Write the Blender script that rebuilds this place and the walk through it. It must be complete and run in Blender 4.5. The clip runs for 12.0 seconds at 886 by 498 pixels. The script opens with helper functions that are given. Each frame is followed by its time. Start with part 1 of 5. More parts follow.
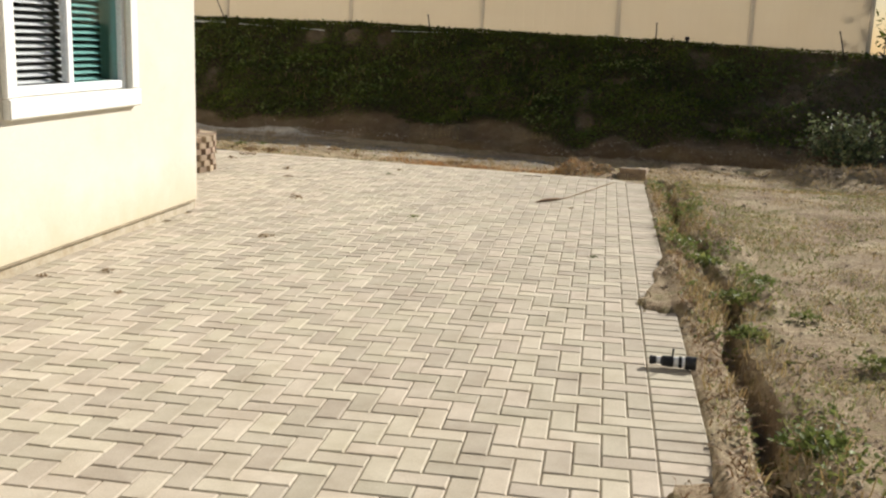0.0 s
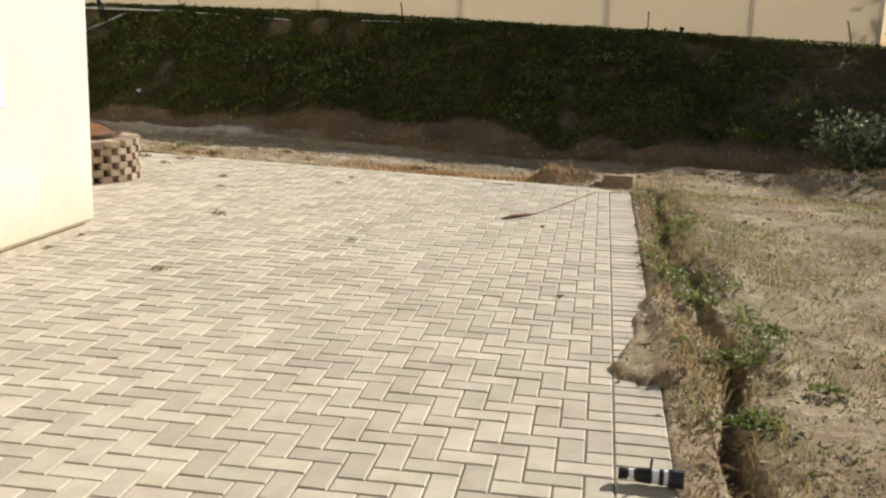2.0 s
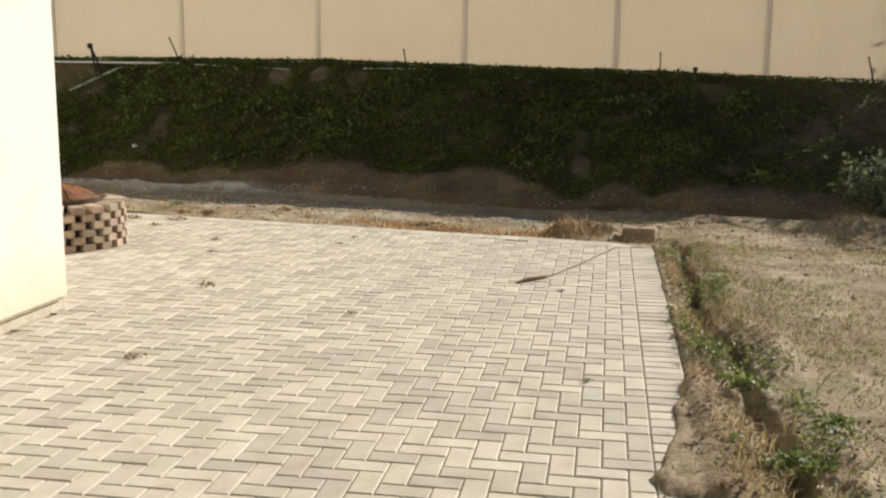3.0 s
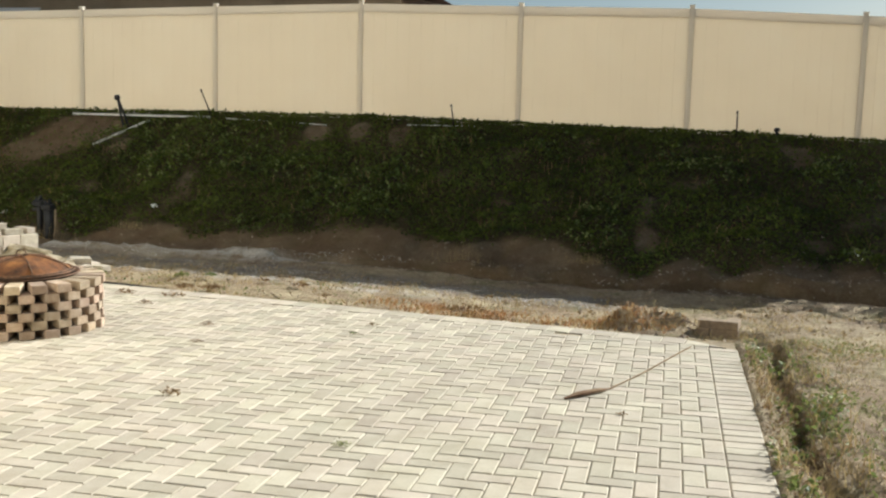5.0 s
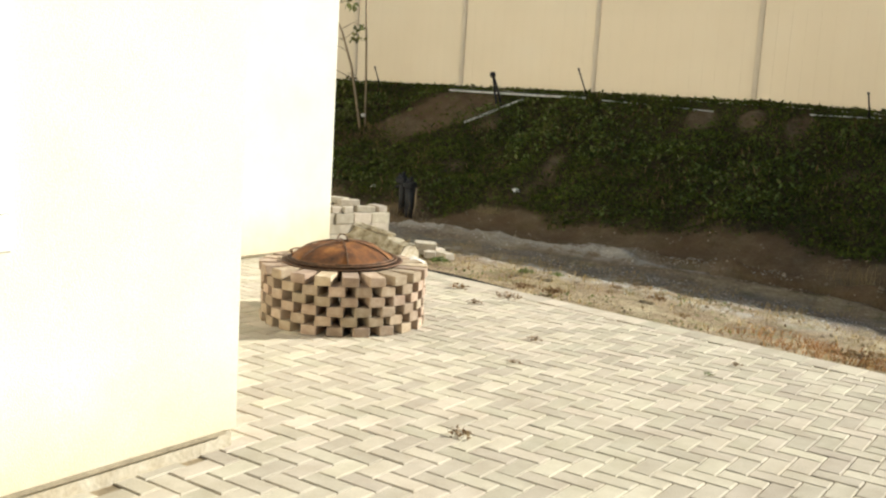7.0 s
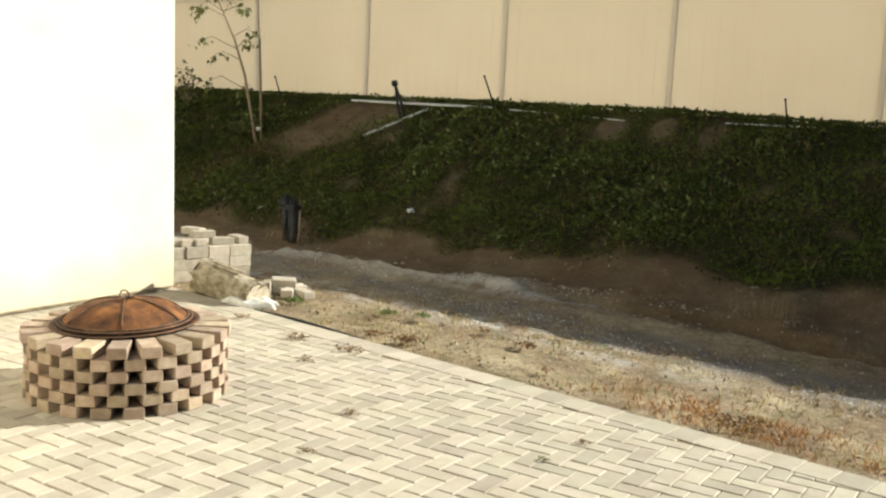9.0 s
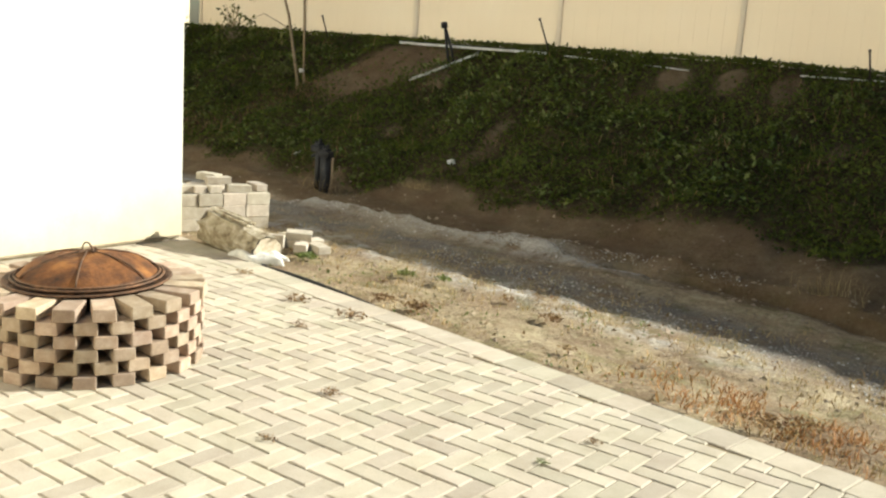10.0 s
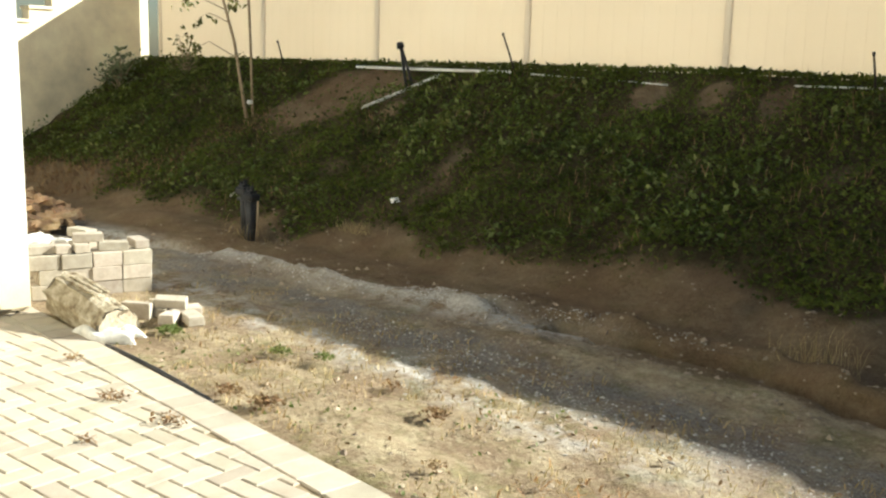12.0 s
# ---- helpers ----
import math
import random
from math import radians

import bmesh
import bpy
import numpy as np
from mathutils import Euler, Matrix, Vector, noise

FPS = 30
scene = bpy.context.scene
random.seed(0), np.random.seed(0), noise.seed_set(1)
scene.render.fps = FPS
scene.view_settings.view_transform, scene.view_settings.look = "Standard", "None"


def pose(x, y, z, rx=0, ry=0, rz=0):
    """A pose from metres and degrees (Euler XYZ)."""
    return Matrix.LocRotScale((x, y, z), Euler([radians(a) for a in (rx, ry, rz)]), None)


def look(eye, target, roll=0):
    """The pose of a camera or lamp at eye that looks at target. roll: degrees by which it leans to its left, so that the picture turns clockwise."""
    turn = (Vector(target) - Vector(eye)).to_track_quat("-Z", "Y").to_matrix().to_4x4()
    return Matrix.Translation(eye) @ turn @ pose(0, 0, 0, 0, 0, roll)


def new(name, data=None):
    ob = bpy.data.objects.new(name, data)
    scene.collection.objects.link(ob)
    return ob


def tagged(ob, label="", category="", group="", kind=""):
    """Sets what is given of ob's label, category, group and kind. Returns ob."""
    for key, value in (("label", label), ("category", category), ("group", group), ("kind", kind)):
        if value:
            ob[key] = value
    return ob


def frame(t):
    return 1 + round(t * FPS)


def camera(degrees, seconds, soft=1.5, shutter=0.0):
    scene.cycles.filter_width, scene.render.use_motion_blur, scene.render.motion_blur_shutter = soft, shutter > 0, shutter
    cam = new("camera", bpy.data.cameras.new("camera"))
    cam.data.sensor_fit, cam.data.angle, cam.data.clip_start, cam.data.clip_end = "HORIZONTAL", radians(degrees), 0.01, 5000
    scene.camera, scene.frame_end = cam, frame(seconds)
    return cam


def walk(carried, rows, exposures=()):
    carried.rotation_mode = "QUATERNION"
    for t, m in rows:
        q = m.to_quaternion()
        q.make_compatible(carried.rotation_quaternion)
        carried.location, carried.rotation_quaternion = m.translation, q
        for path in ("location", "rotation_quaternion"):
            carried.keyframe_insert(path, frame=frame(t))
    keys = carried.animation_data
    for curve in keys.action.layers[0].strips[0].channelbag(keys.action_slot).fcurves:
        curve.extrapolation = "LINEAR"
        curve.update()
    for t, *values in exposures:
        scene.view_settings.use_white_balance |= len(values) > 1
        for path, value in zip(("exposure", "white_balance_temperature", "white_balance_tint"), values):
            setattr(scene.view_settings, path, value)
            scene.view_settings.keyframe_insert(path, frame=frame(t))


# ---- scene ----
cam = camera(48.0, 12.0, soft=2.3)
PATH = [
    (0, (-0.122, -0.351, 1.448), (-0.423, 1.582, 1.032), 2.1),
    (0.5, (-0.048, -0.03, 1.427), (-0.355, 1.906, 1.03), 1.4),
    (1, (0.008, 0.339, 1.442), (-0.297, 2.276, 1.048), 2.9),
    (1.5, (0.003, 0.68, 1.459), (-0.232, 2.62, 1.031), 2.2),
    (2, (0.022, 1.034, 1.433), (-0.272, 2.965, 1.002), 2.1),
    (2.5, (-0.012, 1.381, 1.45), (-0.349, 3.312, 1.057), 1.9),
    (3, (-0.076, 1.7, 1.481), (-0.394, 3.643, 1.131), 0.7),
    (3.2, (-0.064, 1.805, 1.523), (-0.348, 3.761, 1.22), 1.5),
    (4.8, (-0.117, 3.092, 1.511), (-0.481, 5.045, 1.28), 2.3),
    (5, (-0.159, 3.232, 1.482), (-0.6, 5.168, 1.242), 1.4),
    (5.5, (-0.262, 3.525, 1.508), (-1.009, 5.351, 1.177), 3.5),
    (6, (-0.379, 3.758, 1.574), (-1.339, 5.494, 1.318), 3.3),
    (6.5, (-0.423, 4.222, 1.503), (-1.434, 5.921, 1.206), 3.0),
    (7, (-0.478, 4.562, 1.472), (-1.606, 6.185, 1.17), 3.5),
    (7.5, (-0.429, 4.831, 1.542), (-1.465, 6.508, 1.206), 1.5),
    (7.7, (-0.377, 4.946, 1.536), (-1.422, 6.626, 1.241), 3.6),
    (9.3, (-0.33, 6.169, 1.673), (-1.436, 7.809, 1.375), 1.7),
    (9.5, (-0.399, 6.327, 1.651), (-1.599, 7.902, 1.376), 0.7),
    (10, (-0.465, 6.723, 1.611), (-1.645, 8.287, 1.206), 3.9),
    (10.5, (-0.409, 7.139, 1.583), (-1.53, 8.748, 1.188), 5.2),
    (11, (-0.543, 7.594, 1.603), (-1.743, 9.164, 1.294), 3.7),
    (11.5, (-0.526, 7.979, 1.663), (-1.705, 9.563, 1.346), 1.7),
    (12, (-0.59, 8.404, 1.624), (-1.847, 9.916, 1.261), 1.5),
]
walk(cam, [(t, look(eye, target, roll)) for t, eye, target, roll in PATH],
     exposures=[(0.0, 0.58, 6500, 10), (3.2, 0.68, 6350, 9), (5.0, 0.85, 6050, 5), (5.7, 0.95, 6100, 4), (7.5, 0.82, 6400, 4), (9.5, 0.96, 6400, 3), (12.0, 1.35, 6300, 2)])

# ---- light: low sun ahead to the right, clear sky ----
SUN_YAW, SUN_EL = -37.0, 26.5          # degrees clockwise-negative from +y, and above the horizon
_to_sun = Vector((-math.sin(radians(SUN_YAW)) * math.cos(radians(SUN_EL)),
                  math.cos(radians(SUN_YAW)) * math.cos(radians(SUN_EL)), math.sin(radians(SUN_EL))))
world = bpy.data.worlds.new("sky")
scene.world = world
world.use_nodes = True
_wn = world.node_tree.nodes
_sky = _wn.new("ShaderNodeTexSky")
_sky.sky_type = 'NISHITA'
_sky.sun_disc = False
_sky.sun_elevation = radians(SUN_EL)
_sky.sun_rotation = radians(-SUN_YAW)
_wn["Background"].inputs["Strength"].default_value = 0.035
world.node_tree.links.new(_sky.outputs[0], _wn["Background"].inputs["Color"])
sun = new("sun", bpy.data.lights.new("sun", 'SUN'))
sun.data.energy = 5.0
sun.data.angle = radians(0.53)
sun.data.color = (1.0, 0.95, 0.87)
sun.matrix_world = look(_to_sun * 60, (0, 0, 0))


# ---- materials ----
def mat(name, base, dark=None, light=None, scale=6.0, rough=0.85, bump=0.25, fine=60.0, metal=0.0,
        vary=0.0, translucent=0.0, spec=0.3, island=False, detail=6.0, dist=0.01):
    """A surface with broad blotches (dark to light round the base), fine grain in colour and relief, and a tone of its own for each piece."""
    m = bpy.data.materials.new(name)
    m.use_nodes = True
    nt = m.node_tree
    N, L = nt.nodes.new, nt.links.new
    b = nt.nodes["Principled BSDF"]
    dark = dark or tuple(c * 0.72 for c in base)
    light = light or tuple(min(1.0, c * 1.25) for c in base)
    geo = N("ShaderNodeNewGeometry")
    n1 = N("ShaderNodeTexNoise"); n1.inputs["Scale"].default_value = scale; n1.inputs["Detail"].default_value = detail
    n1.inputs["Roughness"].default_value = 0.62
    n2 = N("ShaderNodeTexNoise"); n2.inputs["Scale"].default_value = fine; n2.inputs["Detail"].default_value = 4
    L(geo.outputs["Position"], n1.inputs["Vector"]); L(geo.outputs["Position"], n2.inputs["Vector"])
    r = N("ShaderNodeValToRGB")
    r.color_ramp.elements[0].position, r.color_ramp.elements[0].color = 0.3, (*dark, 1)
    r.color_ramp.elements[1].position, r.color_ramp.elements[1].color = 0.7, (*light, 1)
    e = r.color_ramp.elements.new(0.5); e.color = (*base, 1)
    L(n1.outputs["Fac"], r.inputs["Fac"])
    h = N("ShaderNodeHueSaturation")
    v = N("ShaderNodeMath"); v.operation = 'MULTIPLY_ADD'; v.inputs[1].default_value = 0.5; v.inputs[2].default_value = 0.75
    L(n2.outputs["Fac"], v.inputs[0])
    val = v.outputs[0]
    if vary > 0:
        src = geo.outputs["Random Per Island"] if island else N("ShaderNodeObjectInfo").outputs["Random"]
        q = N("ShaderNodeMath"); q.operation = 'MULTIPLY_ADD'; q.inputs[1].default_value = 2 * vary; q.inputs[2].default_value = 1 - vary
        L(src, q.inputs[0])
        w = N("ShaderNodeMath"); w.operation = 'MULTIPLY'; L(val, w.inputs[0]); L(q.outputs[0], w.inputs[1])
        val = w.outputs[0]
        hv = N("ShaderNodeMath"); hv.operation = 'MULTIPLY_ADD'; hv.inputs[1].default_value = 0.022; hv.inputs[2].default_value = 0.486
        fr = N("ShaderNodeMath"); fr.operation = 'FRACT'
        mu = N("ShaderNodeMath"); mu.operation = 'MULTIPLY'; mu.inputs[1].default_value = 7.31
        L(src, mu.inputs[0]); L(mu.outputs[0], fr.inputs[0]); L(fr.outputs[0], hv.inputs[0]); L(hv.outputs[0], h.inputs["Hue"])
    L(val, h.inputs["Value"]); L(r.outputs["Color"], h.inputs["Color"])
    L(h.outputs["Color"], b.inputs["Base Color"])
    b.inputs["Roughness"].default_value = rough
    b.inputs["Metallic"].default_value = metal
    b.inputs["Specular IOR Level"].default_value = spec
    if bump > 0:
        add = N("ShaderNodeMath"); add.operation = 'MULTIPLY_ADD'; add.inputs[1].default_value = 0.6
        L(n1.outputs["Fac"], add.inputs[0]); L(n2.outputs["Fac"], add.inputs[2])
        bp = N("ShaderNodeBump"); bp.inputs["Strength"].default_value = bump; bp.inputs["Distance"].default_value = dist
        L(add.outputs[0], bp.inputs["Height"]); L(bp.outputs["Normal"], b.inputs["Normal"])
    if translucent > 0:
        tr = N("ShaderNodeBsdfTranslucent"); L(h.outputs["Color"], tr.inputs["Color"])
        mx = N("ShaderNodeMixShader"); mx.inputs[0].default_value = translucent
        out = nt.nodes["Material Output"]
        L(b.outputs[0], mx.inputs[1]); L(tr.outputs[0], mx.inputs[2]); L(mx.outputs[0], out.inputs["Surface"])
    return m


M_STUCCO = mat("cream_stucco", (0.70, 0.665, 0.575), (0.665, 0.62, 0.52), (0.73, 0.70, 0.62), scale=1.4, fine=140, bump=0.35, rough=0.92, dist=0.004)


def splash_stain(m, tint, top):
    """Brownish rain splash on the foot of a plastered wall, with a ragged upper edge."""
    nt = m.node_tree
    N, L = nt.nodes.new, nt.links.new
    b = nt.nodes["Principled BSDF"]
    src = b.inputs["Base Color"].links[0].from_socket
    geo = N("ShaderNodeNewGeometry"); sep = N("ShaderNodeSeparateXYZ"); L(geo.outputs["Position"], sep.inputs[0])
    n = N("ShaderNodeTexNoise"); n.inputs["Scale"].default_value = 2.6; n.inputs["Detail"].default_value = 8; n.inputs["Roughness"].default_value = 0.7
    L(geo.outputs["Position"], n.inputs["Vector"])
    a = N("ShaderNodeMath"); a.operation = 'MULTIPLY_ADD'; a.inputs[1].default_value = 0.55; L(n.outputs["Fac"], a.inputs[0]); L(sep.outputs[2], a.inputs[2])
    r = N("ShaderNodeMapRange"); r.inputs["From Min"].default_value = 0.22; r.inputs["From Max"].default_value = top
    r.inputs["To Min"].default_value = 0.65; r.inputs["To Max"].default_value = 0.0
    L(a.outputs[0], r.inputs["Value"])
    x = N("ShaderNodeMix"); x.data_type = 'RGBA'; x.inputs[7].default_value = (*tint, 1)
    L(r.outputs["Result"], x.inputs["Factor"]); L(src, x.inputs[6]); L(x.outputs[2], b.inputs["Base Color"])


splash_stain(M_STUCCO, (0.56, 0.44, 0.23), 0.72)
M_TRIM = mat("white_trim", (0.84, 0.82, 0.76), scale=2, fine=120, bump=0.15, rough=0.8, dist=0.003, dark=(0.8, 0.78, 0.7), light=(0.86, 0.85, 0.8))
M_VINYL_W = mat("white_vinyl", (0.82, 0.83, 0.83), (0.78, 0.79, 0.79), (0.85, 0.86, 0.86), scale=3, bump=0.03, rough=0.4)
M_FOOT = mat("dusty_footing", (0.46, 0.40, 0.30), (0.36, 0.29, 0.19), (0.55, 0.50, 0.40), scale=7, bump=0.3)
M_SCREED = mat("weep_screed", (0.30, 0.25, 0.17), scale=9, bump=0.3)
M_PAVER = mat("concrete_paver", (0.475, 0.42, 0.325), (0.415, 0.36, 0.27), (0.53, 0.475, 0.375), scale=5, fine=180, bump=0.4, rough=0.9, vary=0.15, dist=0.004)
M_PAVER_J = mat("concrete_paver_field", (0.475, 0.42, 0.325), (0.415, 0.36, 0.27), (0.53, 0.475, 0.375), scale=5, fine=180, bump=0.4, rough=0.9, vary=0.15, island=True, dist=0.004)
M_SAND = mat("joint_sand", (0.27, 0.21, 0.13), scale=12, bump=0.4, rough=1.0)
M_BRICK = mat("loose_paver", (0.40, 0.305, 0.215), (0.33, 0.24, 0.16), (0.49, 0.395, 0.295), scale=14, fine=160, bump=0.5, rough=0.93, vary=0.22, dist=0.004)
M_BRICK2 = mat("pale_loose_paver", (0.50, 0.44, 0.35), (0.42, 0.36, 0.28), (0.58, 0.53, 0.44), scale=14, fine=160, bump=0.5, rough=0.93, vary=0.2, dist=0.004)
M_FENCE = mat("tan_vinyl", (0.835, 0.76, 0.63), (0.815, 0.74, 0.61), (0.845, 0.775, 0.65), scale=1.2, fine=700, bump=0.02, rough=0.55, translucent=0.42)
M_FENCE_POST = mat("tan_vinyl_post", (0.84, 0.77, 0.66), (0.82, 0.75, 0.64), (0.86, 0.79, 0.68), scale=1.2, fine=700, bump=0.02, rough=0.5, translucent=0.36)
M_BLOCK = mat("tan_stucco_wall", (0.84, 0.73, 0.52), scale=1.3, fine=80, bump=0.3, rough=0.9)
M_BLACK = mat("black_plastic", (0.02, 0.02, 0.022), (0.012, 0.012, 0.013), (0.05, 0.05, 0.055), scale=8, rough=0.5, bump=0.1)
M_STAKE = mat("dark_weathered_stake", (0.035, 0.028, 0.022), scale=20, rough=0.8, bump=0.3)
M_PVC = mat("white_pvc", (0.78, 0.78, 0.74), scale=6, rough=0.45, bump=0.05, dark=(0.6, 0.57, 0.5))
M_RUST = mat("rusted_steel", (0.18, 0.075, 0.028), (0.055, 0.03, 0.02), (0.36, 0.16, 0.05), scale=9, fine=90, rough=0.75, metal=0.35, bump=0.5)
M_RUST_D = mat("dark_rusted_rim", (0.13, 0.075, 0.045), (0.06, 0.04, 0.03), (0.25, 0.13, 0.07), scale=16, rough=0.7, metal=0.4, bump=0.4)
M_LOG = mat("grey_bark", (0.46, 0.39, 0.27), (0.16, 0.11, 0.06), (0.68, 0.62, 0.50), scale=14, fine=70, rough=0.95, bump=0.9, dist=0.03)
M_LOGEND = mat("cut_wood", (0.52, 0.44, 0.32), (0.36, 0.28, 0.18), (0.64, 0.57, 0.45), scale=22, rough=0.9, bump=0.6)
M_WOOD = mat("split_firewood", (0.58, 0.40, 0.23), (0.40, 0.24, 0.13), (0.70, 0.54, 0.36), scale=18, rough=0.9, bump=0.5, vary=0.2)
M_SHEET = mat("white_sheet", (0.75, 0.73, 0.68), scale=7, rough=0.8, bump=0.4)
M_GREEN = mat("groundcover_leaf", (0.090, 0.114, 0.012), (0.045, 0.06, 0.010), (0.13, 0.165, 0.028), scale=1.1, rough=0.6, bump=0, vary=0.4, island=True, translucent=0.25)
M_WEED = mat("weed_leaf", (0.17, 0.21, 0.06), (0.10, 0.14, 0.035), (0.27, 0.28, 0.10), scale=3, rough=0.6, bump=0, vary=0.35, island=True, translucent=0.3)
M_DRYWEED = mat("withered_weed", (0.25, 0.16, 0.08), (0.16, 0.09, 0.045), (0.36, 0.26, 0.13), scale=9, rough=0.9, bump=0, vary=0.3, island=True, translucent=0.15)
M_STRAW = mat("dry_straw", (0.42, 0.32, 0.15), (0.30, 0.21, 0.09), (0.55, 0.45, 0.25), scale=2, rough=0.9, bump=0, vary=0.35, island=True, translucent=0.2)
M_THATCH = mat("orange_thatch", (0.40, 0.22, 0.085), (0.27, 0.14, 0.05), (0.54, 0.34, 0.16), scale=3, rough=0.9, bump=0, vary=0.35, island=True, translucent=0.2)
M_SAPLEAF = mat("sapling_leaf", (0.15, 0.16, 0.05), (0.09, 0.10, 0.03), (0.24, 0.22, 0.08), scale=3, rough=0.55, bump=0, vary=0.3, island=True, translucent=0.35)
M_SHRUB = mat("pale_shrub_leaf", (0.17, 0.20, 0.09), (0.08, 0.10, 0.04), (0.34, 0.37, 0.22), scale=4, rough=0.5, bump=0, vary=0.4, island=True, translucent=0.3)
M_TWIG = mat("sapling_bark", (0.30, 0.23, 0.15), scale=25, rough=0.9, bump=0.4)
M_YARD = mat("olive_yard_weed", (0.28, 0.28, 0.11), (0.18, 0.20, 0.07), (0.38, 0.35, 0.16), scale=3, rough=0.7, bump=0, vary=0.3, island=True, translucent=0.25)
M_LIME = mat("lime_crumb", (0.52, 0.49, 0.44), scale=20, rough=0.95, bump=0.3, vary=0.3, island=True)
# tan paver darkened in its base colour to look unlit
M_BRICK_SHADED = mat("shaded_paver", (0.29, 0.215, 0.145), scale=16, rough=0.95, bump=0.6)
M_STONE = mat("clod", (0.36, 0.29, 0.205), scale=12, rough=0.95, bump=0.6, vary=0.3, island=True)
M_BLIND = mat("white_blind", (0.80, 0.80, 0.78), scale=4, rough=0.5, bump=0.02, dark=(0.76, 0.76, 0.74), light=(0.82, 0.82, 0.8))
M_ROOM = mat("dim_room", (0.25, 0.23, 0.2), scale=2, rough=0.9, bump=0.05)
M_NHOUSE = mat("taupe_stucco", (0.33, 0.26, 0.18), scale=1, fine=60, rough=0.9, bump=0.2)
M_ROOF = mat("roof_tile", (0.13, 0.09, 0.07), scale=5, rough=0.9, bump=0.5)
M_TOYW = mat("white_plastic", (0.8, 0.8, 0.8), (0.72, 0.72, 0.72), (0.84, 0.84, 0.84), scale=20, rough=0.35, bump=0.03)


def glass_mat(name, tint):
    m = bpy.data.materials.new(name)
    m.use_nodes = True
    nt = m.node_tree
    nt.nodes.clear()
    out = nt.nodes.new("ShaderNodeOutputMaterial")
    tr = nt.nodes.new("ShaderNodeBsdfTransparent"); tr.inputs[0].default_value = (*tint, 1)
    gl = nt.nodes.new("ShaderNodeBsdfGlossy"); gl.inputs["Roughness"].default_value = 0.01
    lw = nt.nodes.new("ShaderNodeLayerWeight"); lw.inputs["Blend"].default_value = 0.5
    pw = nt.nodes.new("ShaderNodeMath"); pw.operation = 'POWER'; pw.inputs[1].default_value = 3.0
    fr = nt.nodes.new("ShaderNodeMath"); fr.operation = 'MULTIPLY_ADD'; fr.inputs[1].default_value = 0.5; fr.inputs[2].default_value = 0.04
    nt.links.new(lw.outputs["Facing"], pw.inputs[0]); nt.links.new(pw.outputs[0], fr.inputs[0])
    mx = nt.nodes.new("ShaderNodeMixShader")
    nt.links.new(fr.outputs[0], mx.inputs[0]); nt.links.new(tr.outputs[0], mx.inputs[1]); nt.links.new(gl.outputs[0], mx.inputs[2])
    nt.links.new(mx.outputs[0], out.inputs[0])
    return m


M_GLASS = glass_mat("window_glass", (0.93, 0.95, 0.97))
# right pane: its teal reflection is put in as a tint
M_GLASS_T = glass_mat("teal_reflection_glass", (0.55, 0.80, 0.78))


# ---- helpers for meshes ----
def part(name, bm, material, parent=None, label="", smooth=False):
    me = bpy.data.meshes.new(name)
    bm.normal_update()
    bm.to_mesh(me)
    bm.free()
    me.materials.append(material)
    if smooth:
        for p in me.polygons:
            p.use_smooth = True
    ob = new(name, me)
    if parent is not None:
        ob.parent = parent
    return tagged(ob, label)


def raw(name, verts, faces, material, parent=None, label="", smooth=False):
    me = bpy.data.meshes.new(name)
    me.from_pydata([tuple(v) for v in verts], [], faces)
    me.materials.append(material)
    if smooth:
        for p in me.polygons:
            p.use_smooth = True
    ob = new(name, me)
    if parent is not None:
        ob.parent = parent
    return tagged(ob, label)


def holder(name, m, label, category, group="", kind=""):
    ob = new(name)
    ob.matrix_world = m
    return tagged(ob, label, category, group, kind)


def box(bm, x0, x1, y0, y1, z0, z1, bevel=0.0, m=None):
    vs = bmesh.ops.create_cube(bm, size=1)["verts"]
    t = Matrix.Translation(((x0 + x1) / 2, (y0 + y1) / 2, (z0 + z1) / 2)) @ Matrix.Diagonal((x1 - x0, y1 - y0, z1 - z0, 1))
    if m is not None:
        t = m @ t
    bmesh.ops.transform(bm, matrix=t, verts=vs)
    if bevel > 0:
        es = {e for v in vs for e in v.link_edges}
        bmesh.ops.bevel(bm, geom=list(es), offset=bevel, segments=1, affect='EDGES')
    return bm


def tube(bm, points, radii, sides=8, cap=True):
    """A tapering tube along points."""
    pts = [Vector(p) for p in points]
    rings = []
    for i, p in enumerate(pts):
        d = (pts[min(i + 1, len(pts) - 1)] - pts[max(i - 1, 0)]).normalized()
        u = d.orthogonal().normalized() if i == 0 else (u - d * u.dot(d)).normalized()
        w = d.cross(u)
        r = radii[i] if isinstance(radii, (list, tuple)) else radii
        rings.append([bm.verts.new(p + (u * math.cos(a) + w * math.sin(a)) * r) for a in (2 * math.pi * k / sides for k in range(sides))])
    for a, b in zip(rings, rings[1:]):
        for k in range(sides):
            bm.faces.new((a[k], a[(k + 1) % sides], b[(k + 1) % sides], b[k]))
    if cap:
        bm.faces.new(rings[0][::-1]); bm.faces.new(rings[-1])
    return bm


def lathe(bm, profile, sides=40, m=None):
    """Turns a profile of (radius, z) round the z axis."""
    rings = []
    for r, z in profile:
        rings.append([bm.verts.new((r * math.cos(2 * math.pi * k / sides), r * math.sin(2 * math.pi * k / sides), z)) for k in range(sides)])
    for a, b in zip(rings, rings[1:]):
        for k in range(sides):
            bm.faces.new((a[k], a[(k + 1) % sides], b[(k + 1) % sides], b[k]))
    if m is not None:
        bmesh.ops.transform(bm, matrix=m, verts=[v for ring in rings for v in ring])
    return bm


# ---- ground: patio level at z = 0, a bank behind, trenches dug along it ----
_lat = np.random.RandomState(7).rand(64, 64)


